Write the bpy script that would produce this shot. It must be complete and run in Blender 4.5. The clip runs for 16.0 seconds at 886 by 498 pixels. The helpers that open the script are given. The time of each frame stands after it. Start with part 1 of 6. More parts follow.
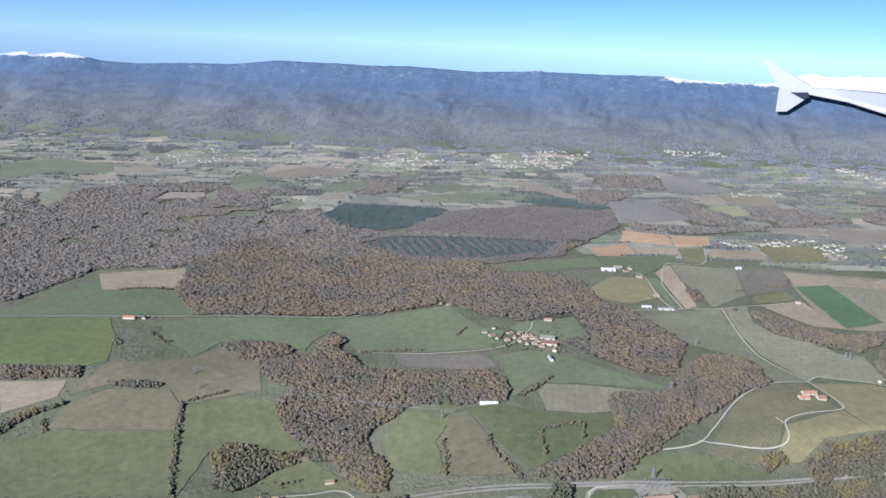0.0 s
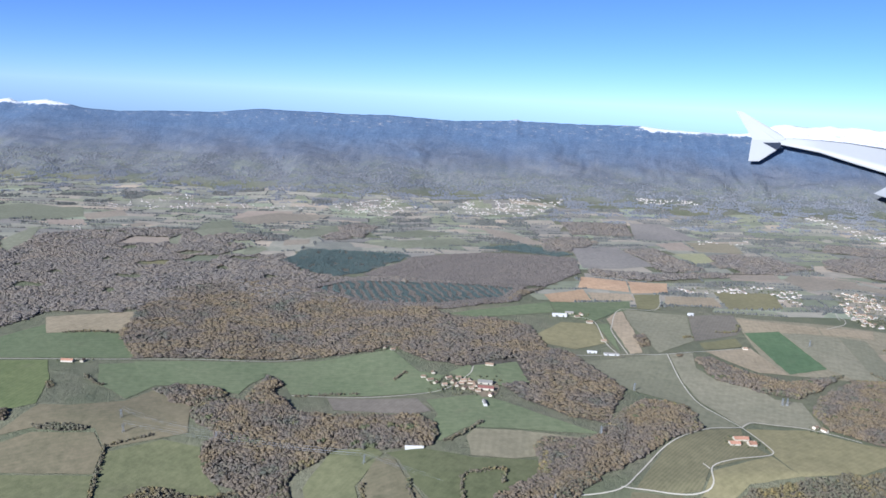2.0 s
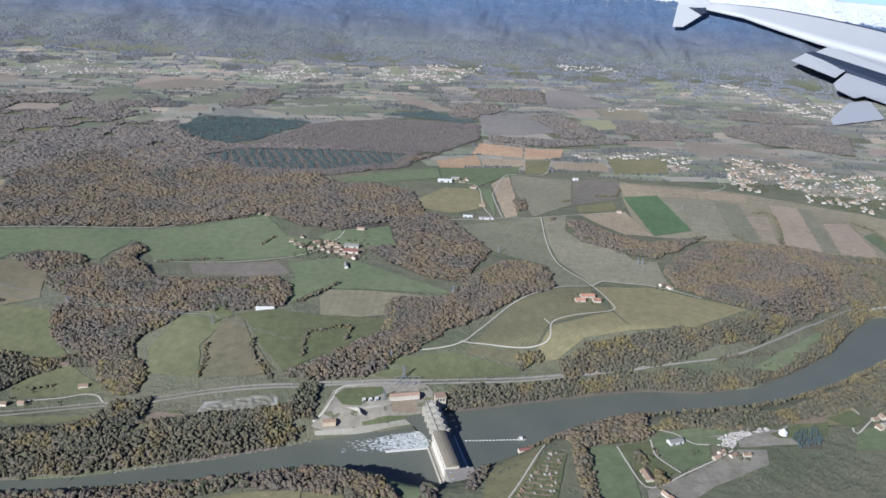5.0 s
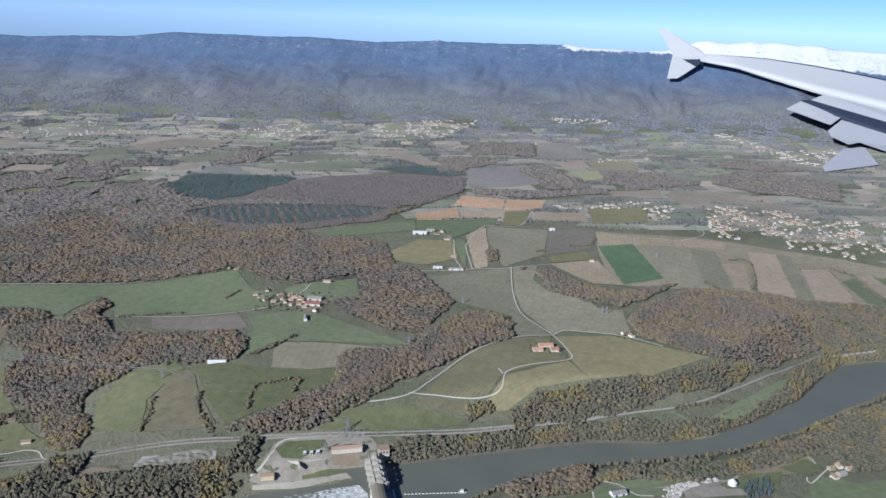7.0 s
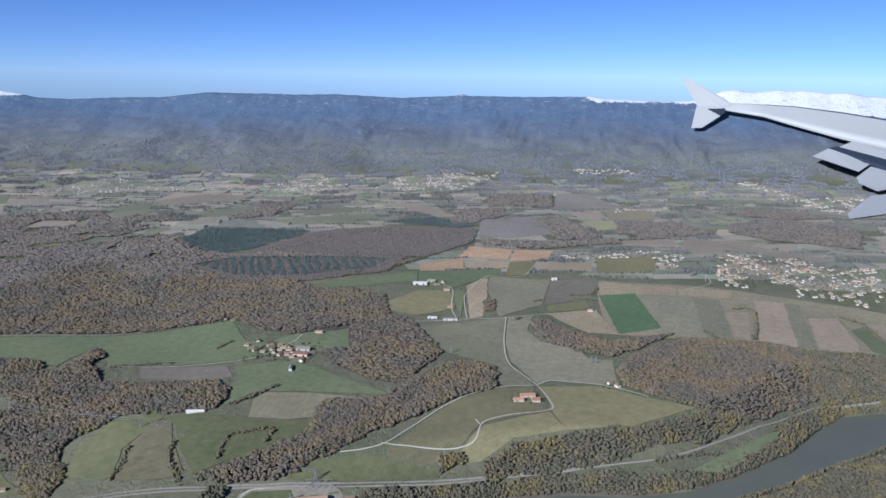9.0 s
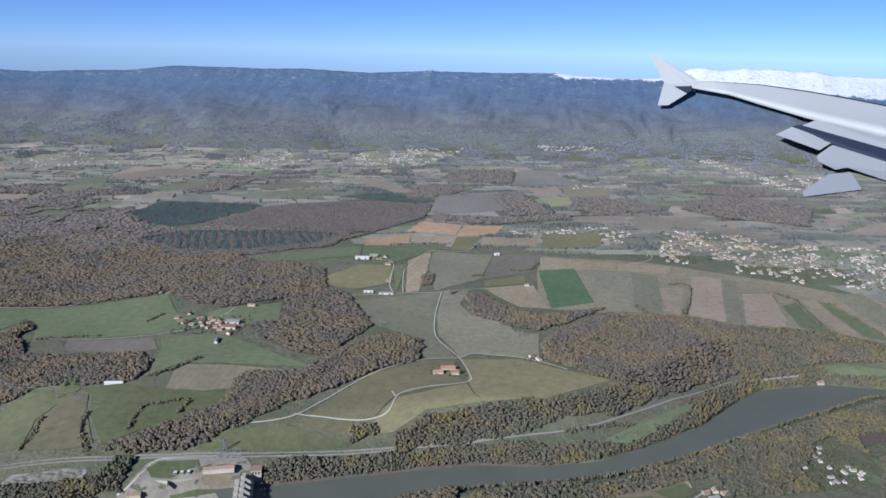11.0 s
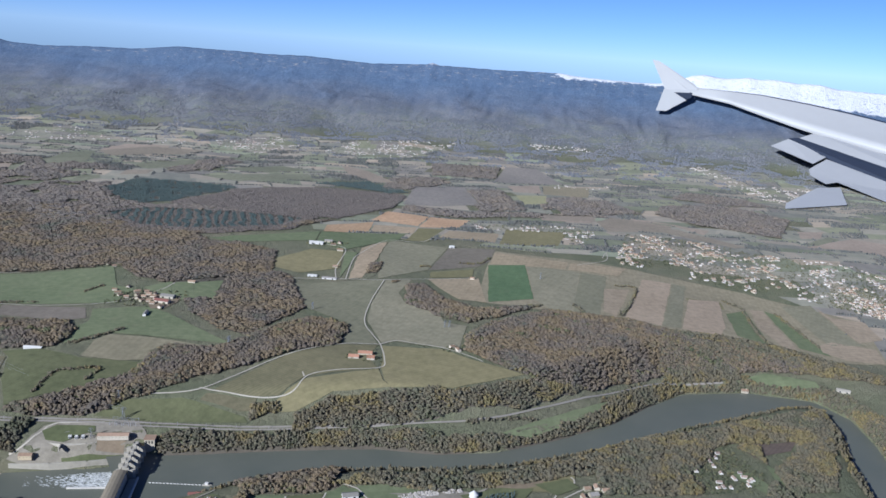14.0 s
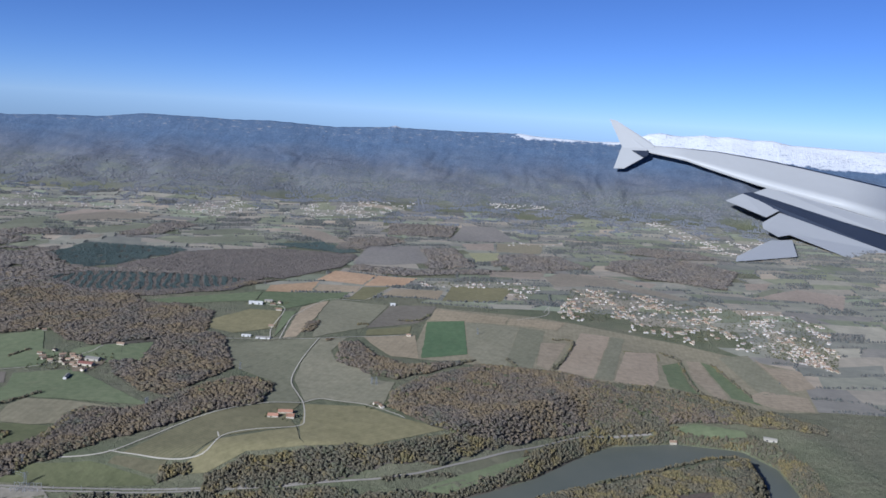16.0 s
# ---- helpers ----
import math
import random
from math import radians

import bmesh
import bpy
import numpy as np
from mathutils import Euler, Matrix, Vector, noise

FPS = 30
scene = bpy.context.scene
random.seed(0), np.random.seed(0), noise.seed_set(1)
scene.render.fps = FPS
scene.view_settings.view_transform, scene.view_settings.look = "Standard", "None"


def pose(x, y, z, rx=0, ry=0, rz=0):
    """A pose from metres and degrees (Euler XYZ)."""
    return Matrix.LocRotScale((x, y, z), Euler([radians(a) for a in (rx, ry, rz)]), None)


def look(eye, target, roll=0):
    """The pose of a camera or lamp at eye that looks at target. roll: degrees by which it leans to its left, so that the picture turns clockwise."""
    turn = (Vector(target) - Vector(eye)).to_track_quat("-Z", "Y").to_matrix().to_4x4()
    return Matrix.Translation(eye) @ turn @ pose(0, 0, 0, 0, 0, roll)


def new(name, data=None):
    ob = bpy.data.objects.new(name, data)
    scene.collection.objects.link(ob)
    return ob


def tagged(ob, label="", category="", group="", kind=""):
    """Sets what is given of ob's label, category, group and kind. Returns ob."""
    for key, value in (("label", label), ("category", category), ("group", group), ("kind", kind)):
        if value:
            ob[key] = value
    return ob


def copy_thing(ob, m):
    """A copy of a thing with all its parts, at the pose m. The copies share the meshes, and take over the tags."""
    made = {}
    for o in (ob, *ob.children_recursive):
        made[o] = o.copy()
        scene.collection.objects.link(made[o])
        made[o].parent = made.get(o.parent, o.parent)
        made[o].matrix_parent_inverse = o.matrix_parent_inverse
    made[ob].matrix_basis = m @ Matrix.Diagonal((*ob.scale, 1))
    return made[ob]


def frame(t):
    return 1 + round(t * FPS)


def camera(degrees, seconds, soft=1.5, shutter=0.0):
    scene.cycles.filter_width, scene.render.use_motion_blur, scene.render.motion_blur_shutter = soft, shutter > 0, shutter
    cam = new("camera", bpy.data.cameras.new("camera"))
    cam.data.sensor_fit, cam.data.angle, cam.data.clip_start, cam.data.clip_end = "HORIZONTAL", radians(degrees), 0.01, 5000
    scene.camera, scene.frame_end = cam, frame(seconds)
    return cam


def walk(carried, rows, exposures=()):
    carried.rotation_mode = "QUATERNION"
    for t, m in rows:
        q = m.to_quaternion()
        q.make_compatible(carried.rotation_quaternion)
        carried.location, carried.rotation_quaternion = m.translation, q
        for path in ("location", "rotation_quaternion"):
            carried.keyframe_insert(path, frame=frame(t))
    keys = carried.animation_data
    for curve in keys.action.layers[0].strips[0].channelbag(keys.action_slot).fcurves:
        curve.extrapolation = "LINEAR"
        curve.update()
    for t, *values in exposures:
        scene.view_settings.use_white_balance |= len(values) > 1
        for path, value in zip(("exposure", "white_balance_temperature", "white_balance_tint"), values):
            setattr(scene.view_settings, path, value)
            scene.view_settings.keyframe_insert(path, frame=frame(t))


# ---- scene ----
cam = camera(58.25, 16.0, soft=1.6)


def aim(x, y, z, yaw, pitch, roll):
    """The pose at a place, by the way it looks: degrees to the left of north, upwards, and the lean to its left."""
    a, b = radians(yaw), radians(pitch)
    ahead = Vector((-math.sin(a) * math.cos(b), math.cos(a) * math.cos(b), math.sin(b)))
    return look((x, y, z), Vector((x, y, z)) + ahead, roll)


walk(cam, [
    (0, aim(-307.9, 0.1, 381.0, 3.12, -14.39, 2.51)),
    (0.5, aim(-288.6, 0.1, 380.5, 3.40, -14.24, 0.73)),
    (1, aim(-269.4, 0.1, 380.1, 3.41, -12.71, -0.29)),
    (1.5, aim(-250.2, 0.1, 379.6, 3.72, -11.90, -0.34)),
    (2, aim(-230.9, 0.1, 379.2, 3.01, -10.89, 2.80)),
    (2.5, aim(-211.7, 0.1, 378.8, 4.22, -14.41, 3.97)),
    (3, aim(-192.4, 0.0, 378.3, -0.72, -19.41, 5.37)),
    (3.5, aim(-173.2, 0.0, 377.9, -5.02, -19.74, 7.92)),
    (4, aim(-153.9, 0.0, 377.5, -3.83, -20.73, 6.49)),
    (4.5, aim(-134.7, 0.0, 377.0, -0.98, -20.61, 4.17)),
    (4.7, aim(-127.0, 0.0, 376.8, -1.06, -20.38, 3.72)),
    (6.8, aim(-46.2, 0.0, 375.0, 0.27, -16.35, 2.03)),
    (7, aim(-38.5, 0.0, 374.9, 0.71, -16.06, 2.10)),
    (7.5, aim(-19.2, 0.0, 374.4, 2.34, -15.69, 2.73)),
    (8, aim(0.0, 0.0, 374.0, 2.78, -15.41, 2.58)),
    (8.5, aim(19.2, 0.0, 373.6, 4.95, -14.24, 0.89)),
    (9, aim(38.5, 0.0, 373.1, 4.14, -12.32, 0.82)),
    (9.5, aim(57.7, 0.0, 372.7, 3.71, -14.05, 0.58)),
    (10, aim(77.0, 0.0, 372.3, 2.05, -15.41, 0.22)),
    (10.2, aim(84.7, 0.0, 372.1, 2.03, -15.00, 1.10)),
    (12.3, aim(165.5, 0.0, 370.4, 4.66, -12.82, 1.16)),
    (12.5, aim(173.2, 0.0, 370.2, 5.15, -12.45, 2.20)),
    (13, aim(192.5, 0.0, 369.8, 3.79, -13.45, -0.23)),
    (13.5, aim(211.7, 0.1, 369.3, 3.77, -14.91, 2.99)),
    (14, aim(231.0, 0.1, 368.9, 4.55, -14.27, 4.21)),
    (14.5, aim(250.2, 0.1, 368.5, 4.26, -13.21, 3.62)),
    (15, aim(269.5, 0.1, 368.1, 3.64, -11.24, 3.41)),
    (15.5, aim(288.7, 0.1, 367.7, 4.72, -10.41, 2.95)),
    (16, aim(308.0, 0.1, 367.3, 3.63, -9.77, 3.32)),
], exposures=[(0, 0.95, 5450, 10), (2.5, 1.0, 5450, 10), (3.2, 0.95, 5500, 10), (4.6, 0.8, 5500, 10), (7, 0.68, 5450, 10), (9.5, 0.54, 5400, 10), (13, 0.54, 5400, 10), (14.5, 0.64, 5450, 10), (16, 0.42, 5400, 10)])

# ---- sky and sun ----
SUN_ELEVATION, SUN_WAY = 27.0, (0.62, 0.78)   # the way in which shadows fall
world = bpy.data.worlds.new("sky")
scene.world = world
world.use_nodes = True
wn = world.node_tree.nodes
sky = wn.new("ShaderNodeTexSky")
sky.sky_type, sky.sun_disc = "NISHITA", False
sky.sun_elevation = radians(SUN_ELEVATION)
sky.sun_rotation = math.atan2(-SUN_WAY[0], -SUN_WAY[1])
sky.altitude, sky.air_density, sky.dust_density, sky.ozone_density = 5500, 0.95, 0.0, 3.2
wn["Background"].inputs["Strength"].default_value = 0.062
tint = wn.new("ShaderNodeMix")
tint.data_type, tint.blend_type = "RGBA", "MULTIPLY"
tint.inputs[0].default_value, tint.inputs[7].default_value = 1.0, (0.79, 0.85, 1.1, 1)
world.node_tree.links.new(sky.outputs[0], tint.inputs[6])
world.node_tree.links.new(tint.outputs[2], wn["Background"].inputs["Color"])
lamp = bpy.data.lights.new("sun", "SUN")
lamp.energy, lamp.angle, lamp.color = 5.0, radians(0.53), (1.0, 0.95, 0.88)
sun = new("sun", lamp)
level = math.cos(radians(SUN_ELEVATION))
sun.matrix_world = look((0, 0, 900), (SUN_WAY[0] * level, SUN_WAY[1] * level, 900 - math.sin(radians(SUN_ELEVATION))))

# ---- materials ----
def material(name, rough=0.9, metal=0.0):
    m = bpy.data.materials.new(name)
    m.use_nodes = True
    t = m.node_tree
    b = t.nodes["Principled BSDF"]
    b.inputs["Roughness"].default_value, b.inputs["Metallic"].default_value = rough, metal
    b.inputs["Specular IOR Level"].default_value = 0.2
    return m, t, b


def link(t, a, b):
    t.links.new(a, b)


def ramp(t, fac, stops):
    r = t.nodes.new("ShaderNodeValToRGB")
    e = r.color_ramp.elements
    while len(e) < len(stops):
        e.new(0.5)
    for k, (p, c) in zip(e, stops):
        k.position, k.color = p, (*c, 1)
    link(t, fac, r.inputs[0])
    return r.outputs[0]


def place(t, scale=(1, 1, 1), turn=0.0):
    c, m = t.nodes.new("ShaderNodeTexCoord"), t.nodes.new("ShaderNodeMapping")
    m.inputs["Scale"].default_value, m.inputs["Rotation"].default_value = scale, (0, 0, turn)
    link(t, c.outputs["Object"], m.inputs[0])
    return m.outputs[0]


def noisy(t, size, detail=4.0, rough=0.6, at=None):
    n = t.nodes.new("ShaderNodeTexNoise")
    n.inputs["Scale"].default_value, n.inputs["Detail"].default_value, n.inputs["Roughness"].default_value = 1 / size, detail, rough
    link(t, at or place(t), n.inputs["Vector"])
    return n.outputs["Fac"]


def mix(t, fac, a, b, how="MIX"):
    m = t.nodes.new("ShaderNodeMix")
    m.data_type, m.blend_type = "RGBA", how
    for socket, value in ((m.inputs[0], fac), (m.inputs[6], a), (m.inputs[7], b)):
        if isinstance(value, (int, float)):
            socket.default_value = value
        elif isinstance(value, tuple):
            socket.default_value = (*value, 1)
        else:
            link(t, value, socket)
    return m.outputs[2]


def relief(t, b, fac, far, strength=0.5):
    n = t.nodes.new("ShaderNodeBump")
    n.inputs["Distance"].default_value, n.inputs["Strength"].default_value = far, strength
    link(t, fac, n.inputs["Height"])
    link(t, n.outputs[0], b.inputs["Normal"])


def shade(c, k):
    return tuple(min(1, v * k) for v in c)


def soil(name, colour, other, stripe=0.0, turn=0.0, width=6.0):
    """Grass or earth: two colours in patches, fine grain, tractor lines."""
    m, t, b = material(name)
    big = ramp(t, noisy(t, 90, 5, 0.62), [(0.36, (0, 0, 0)), (0.66, (1, 1, 1))])
    c = mix(t, big, shade(colour, 0.9), shade(other, 1.06))
    c = mix(t, ramp(t, noisy(t, 34, 6, 0.7), [(0.56, (0, 0, 0)), (0.7, (0.5, 0.5, 0.5))]), c, (0.15, 0.132, 0.085))
    c = mix(t, 0.55, c, ramp(t, noisy(t, 9, 5, 0.7), [(0.25, shade(colour, 0.6)), (0.75, shade(other, 1.35))]))
    info = t.nodes.new("ShaderNodeObjectInfo")
    vary = ramp(t, info.outputs["Random"], [(0, (0.84, 0.86, 0.84)), (1, (1.14, 1.1, 1.12))])
    c = mix(t, 1.0, c, vary, "MULTIPLY")
    if stripe:
        w = t.nodes.new("ShaderNodeTexWave")
        w.inputs["Scale"].default_value, w.inputs["Distortion"].default_value, w.inputs["Detail"].default_value = 0.314 / width, 0.6, 2
        link(t, place(t, turn=turn), w.inputs["Vector"])
        c = mix(t, stripe * 0.32, c, ramp(t, w.outputs["Fac"], [(0.2, shade(colour, 0.6)), (0.8, shade(other, 1.25))]))
    link(t, c, b.inputs["Base Color"])
    relief(t, b, noisy(t, 2.5, 5, 0.7), 0.6, 0.6)
    return m


SOIL = {
    "pasture": (soil("pasture_grass", (0.102, 0.112, 0.054), (0.138, 0.138, 0.071), 0.12, 0.5, 5), "meadow", "short olive-green autumn pasture grass"),
    "green": (soil("green_grass", (0.121, 0.151, 0.076), (0.147, 0.163, 0.089), 0.15, 1.3, 8), "meadow", "fresh green sown grass field"),
    "vivid": (soil("young_crop", (0.082, 0.13, 0.063), (0.098, 0.142, 0.07), 0.12, 0.2, 6), "crop_field", "bright green field of young winter crop"),
    "meadow": (soil("lush_grass", (0.106, 0.136, 0.054), (0.143, 0.157, 0.067), 0.3, 0.1, 6), "meadow", "yellow-green grass field with mowing lines"),
    "lawn": (soil("lawn_grass", (0.082, 0.098, 0.046), (0.112, 0.12, 0.058)), "lawn", "green lawn beside the river works"),
    "olive": (soil("olive_grass", (0.171, 0.159, 0.081), (0.203, 0.180, 0.095), 0.2, 0.9, 5), "meadow", "olive-yellow grass field in autumn"),
    "vineyard": (soil("vine_rows", (0.157, 0.145, 0.081), (0.189, 0.165, 0.095), 0.5, 0.65, 3.6), "vineyard", "yellowing vineyard with close rows of vines"),
    "greygreen": (soil("stubble_green", (0.175, 0.170, 0.111), (0.210, 0.195, 0.130), 0.15, 0.35, 7), "crop_field", "pale grey-green stubble field"),
    "fallow": (soil("fallow_land", (0.121, 0.117, 0.067), (0.164, 0.138, 0.086), 0.15, 1.1, 6), "fallow_field", "brownish fallow field with sparse grass"),
    "dark": (soil("ploughed_grey", (0.151, 0.133, 0.103), (0.184, 0.159, 0.124), 0.25, 0.4, 5), "ploughed_field", "grey-brown harrowed field"),
    "tan": (soil("bare_tan", (0.254, 0.207, 0.140), (0.302, 0.246, 0.171), 0.2, 1.2, 7), "ploughed_field", "light tan bare earth field"),
    "straw": (soil("straw_stubble", (0.259, 0.212, 0.135), (0.313, 0.254, 0.167), 0.2, 0.15, 7), "stubble_field", "straw-coloured stubble field"),
    "sand": (soil("sandy_stubble", (0.216, 0.191, 0.124), (0.265, 0.228, 0.151), 0.2, 0.05, 8), "stubble_field", "pale sandy stubble field"),
    "ochre": (soil("ochre_earth", (0.367, 0.244, 0.140), (0.410, 0.286, 0.173), 0.15, 0.0, 8), "ploughed_field", "orange-tan bare earth field"),
    # Soils of the far fields: haze is painted in as greyer, paler colour.
    "far_green": (soil("hazy_meadow", (0.151, 0.159, 0.103), (0.184, 0.185, 0.124)), "meadow", "green far meadow dulled by painted haze"),
    "far_tan": (soil("hazy_stubble", (0.248, 0.207, 0.157), (0.292, 0.244, 0.184)), "stubble_field", "tan far stubble field greyed by painted haze"),
    "far_grey": (soil("hazy_harrowed", (0.205, 0.189, 0.162), (0.243, 0.217, 0.186)), "ploughed_field", "grey harrowed far field paled by painted haze"),
    "yellow": (soil("mustard_grass", (0.238, 0.239, 0.130), (0.265, 0.254, 0.146)), "crop_field", "yellow-green crop field"),
    "plough": (soil("ploughed_dark", (0.108, 0.085, 0.067), (0.140, 0.106, 0.086), 0.3, 0.6, 4), "ploughed_field", "dark freshly ploughed field"),
    "earth": (soil("rough_earth", (0.173, 0.138, 0.092), (0.216, 0.175, 0.119)), "waste_ground", "rough brown earth with patchy grass"),
    "gravel": (soil("grey_gravel", (0.175, 0.16, 0.12), (0.25, 0.228, 0.18)), "gravel_yard", "grey-olive gravel yard with worn grass"),
    "pale_gravel": (soil("white_gravel", (0.28, 0.265, 0.225), (0.38, 0.36, 0.315)), "gravel_pit", "whitish heaped gravel"),
}

LITTER = soil("leaf_litter", (0.09, 0.08, 0.064), (0.12, 0.102, 0.078))


def land_material():
    """Open grassland below, wooded and rocky slopes above, snow on the heights."""
    m, t, b = material("land")
    geo = t.nodes.new("ShaderNodeNewGeometry")
    xyz = t.nodes.new("ShaderNodeSeparateXYZ")
    link(t, geo.outputs["Position"], xyz.inputs[0])

    def above(low, high, wobble, size, axis=2):
        a = t.nodes.new("ShaderNodeMath")
        a.operation = "MULTIPLY_ADD"
        link(t, noisy(t, size, 6, 0.65), a.inputs[0])
        a.inputs[1].default_value = wobble
        link(t, xyz.outputs[axis], a.inputs[2])
        r = t.nodes.new("ShaderNodeMapRange")
        r.inputs[1].default_value, r.inputs[2].default_value = low + wobble / 2, high + wobble / 2
        link(t, a.outputs[0], r.inputs[0])
        return r.outputs[0]

    def span(axis, low, high, top=1.0):
        r = t.nodes.new("ShaderNodeMapRange")
        r.inputs[1].default_value, r.inputs[2].default_value, r.inputs[4].default_value = low, high, top
        link(t, xyz.outputs[axis], r.inputs[0])
        return r.outputs[0]

    def sums(*values):
        total = values[0]
        for v in values[1:]:
            a = t.nodes.new("ShaderNodeMath")
            link(t, total, a.inputs[0])
            link(t, v, a.inputs[1])
            total = a.outputs[0]
        return total

    def scaled(v, k):
        a = t.nodes.new("ShaderNodeMath")
        a.operation = "MULTIPLY"
        link(t, v, a.inputs[0])
        a.inputs[1].default_value = k
        return a.outputs[0]

    grass = ramp(t, noisy(t, 40, 6, 0.68), [(0.32, (0.1, 0.108, 0.056)), (0.52, (0.132, 0.134, 0.075)), (0.7, (0.17, 0.155, 0.092))])
    c = mix(t, 0.4, grass, ramp(t, noisy(t, 240, 4, 0.6), [(0.4, (0.12, 0.13, 0.085)), (0.6, (0.185, 0.165, 0.125))]))
    # Brown broadleaf slopes with olive clearings, a belt of dark firs above them. The blue-grey of far haze is put into
    # all these colours.
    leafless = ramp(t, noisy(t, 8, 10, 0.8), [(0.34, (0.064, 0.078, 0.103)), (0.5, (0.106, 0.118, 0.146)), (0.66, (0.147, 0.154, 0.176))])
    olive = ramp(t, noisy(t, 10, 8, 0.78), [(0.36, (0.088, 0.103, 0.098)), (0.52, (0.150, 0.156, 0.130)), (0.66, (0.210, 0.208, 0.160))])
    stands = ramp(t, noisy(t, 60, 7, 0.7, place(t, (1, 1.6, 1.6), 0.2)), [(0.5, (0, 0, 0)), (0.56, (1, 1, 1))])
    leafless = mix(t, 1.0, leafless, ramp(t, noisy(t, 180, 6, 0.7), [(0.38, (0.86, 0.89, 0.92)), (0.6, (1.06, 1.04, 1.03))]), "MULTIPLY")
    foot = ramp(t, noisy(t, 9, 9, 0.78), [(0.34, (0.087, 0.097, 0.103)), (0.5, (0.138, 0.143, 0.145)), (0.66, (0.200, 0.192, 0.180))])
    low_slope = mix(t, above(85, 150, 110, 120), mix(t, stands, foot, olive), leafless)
    hazed_fir = ramp(t, noisy(t, 8, 10, 0.8), [(0.34, (0.048, 0.075, 0.125)), (0.5, (0.077, 0.115, 0.183)), (0.66, (0.117, 0.156, 0.220))])
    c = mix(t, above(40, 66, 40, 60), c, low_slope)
    c = mix(t, above(140, 225, 100, 150), c, hazed_fir)
    # Faint slanting bands of cooler, darker and warmer, paler tone.
    tone_bands = ramp(t, noisy(t, 50, 5, 0.6, place(t, (1.3, 0.6, 0.6), 0.5)), [(0.4, (0.92, 0.93, 0.95)), (0.6, (1.08, 1.07, 1.05))])
    c = mix(t, above(60, 120, 30, 60), c, mix(t, 1.0, c, tone_bands, "MULTIPLY"))
    rock = ramp(t, noisy(t, 18, 9, 0.74, place(t, (0.6, 0.6, 2.2))), [(0.56, (0, 0, 0)), (0.66, (1, 1, 1))])
    c = mix(t, mix(t, 1.0, rock, above(215, 262, 40, 90), "MULTIPLY"), c, (0.27, 0.265, 0.26))
    # Snow: deep on the eastern and far western heights, a dusting along the middle crest.
    either = t.nodes.new("ShaderNodeMath")
    either.operation = "MAXIMUM"
    link(t, above(370, 384, 200, 30, 0), either.inputs[0])
    link(t, span(0, -1975, -2000), either.inputs[1])
    ragged = sums(xyz.outputs[2], scaled(noisy(t, 34, 10, 0.74), 46), span(0, 950, 1600, 46), span(0, -1940, -2030, 13))
    edge = t.nodes.new("ShaderNodeMapRange")
    edge.inputs[1].default_value, edge.inputs[2].default_value = 298, 303
    link(t, ragged, edge.inputs[0])
    white = mix(t, 1.0, either.outputs[0], edge.outputs[0], "MULTIPLY")
    bare = ramp(t, noisy(t, 15, 9, 0.76, place(t, (0.7, 1, 2.0), 0.3)), [(0.55, (1, 1, 1)), (0.63, (0.35, 0.35, 0.35))])
    deep = t.nodes.new("ShaderNodeMapRange")
    deep.inputs[1].default_value, deep.inputs[2].default_value = 345, 372
    link(t, ragged, deep.inputs[0])
    white = mix(t, 1.0, white, mix(t, deep.outputs[0], bare, (1.0, 1.0, 1.0)), "MULTIPLY")
    dust = mix(t, 0.6, (0.0, 0.0, 0.0), above(292, 298, 26, 30))
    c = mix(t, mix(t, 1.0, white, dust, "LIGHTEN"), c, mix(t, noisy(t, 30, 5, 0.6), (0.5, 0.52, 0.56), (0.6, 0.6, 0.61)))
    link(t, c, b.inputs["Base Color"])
    relief(t, b, noisy(t, 16, 9, 0.74), 6.0, 0.8)
    return m


def far_field_material():
    """Small far fields: each parcel its own crop, with patches and faint working lines; haze is put into the colours.
    """
    m, t, b = material("far_fields")
    geo = t.nodes.new("ShaderNodeNewGeometry")
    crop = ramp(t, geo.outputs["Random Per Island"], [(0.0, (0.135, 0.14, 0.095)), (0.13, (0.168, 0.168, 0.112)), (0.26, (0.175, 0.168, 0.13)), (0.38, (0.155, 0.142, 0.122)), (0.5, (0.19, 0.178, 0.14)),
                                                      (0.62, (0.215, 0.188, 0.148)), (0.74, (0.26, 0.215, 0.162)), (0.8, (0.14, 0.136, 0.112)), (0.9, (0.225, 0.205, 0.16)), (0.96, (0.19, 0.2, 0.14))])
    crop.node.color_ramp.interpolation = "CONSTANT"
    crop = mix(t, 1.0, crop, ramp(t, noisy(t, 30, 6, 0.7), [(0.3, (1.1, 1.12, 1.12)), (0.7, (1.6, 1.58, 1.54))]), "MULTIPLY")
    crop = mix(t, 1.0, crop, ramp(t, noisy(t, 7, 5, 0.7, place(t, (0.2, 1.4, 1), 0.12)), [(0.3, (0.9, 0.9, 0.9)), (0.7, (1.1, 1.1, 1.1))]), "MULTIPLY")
    link(t, crop, b.inputs["Base Color"])
    relief(t, b, noisy(t, 4, 5, 0.7), 0.6, 0.5)
    return m


def far_house_material(name, low, high):
    """Far houses: each one a little different."""
    m, t, b = material(name, 0.8)
    geo = t.nodes.new("ShaderNodeNewGeometry")
    c = ramp(t, geo.outputs["Random Per Island"], [(0, low), (1, high)])
    link(t, mix(t, 1.0, c, ramp(t, noisy(t, 1.5, 4, 0.6), [(0.3, (0.88, 0.88, 0.88)), (0.7, (1.08, 1.08, 1.08))]), "MULTIPLY"), b.inputs["Base Color"])
    return m


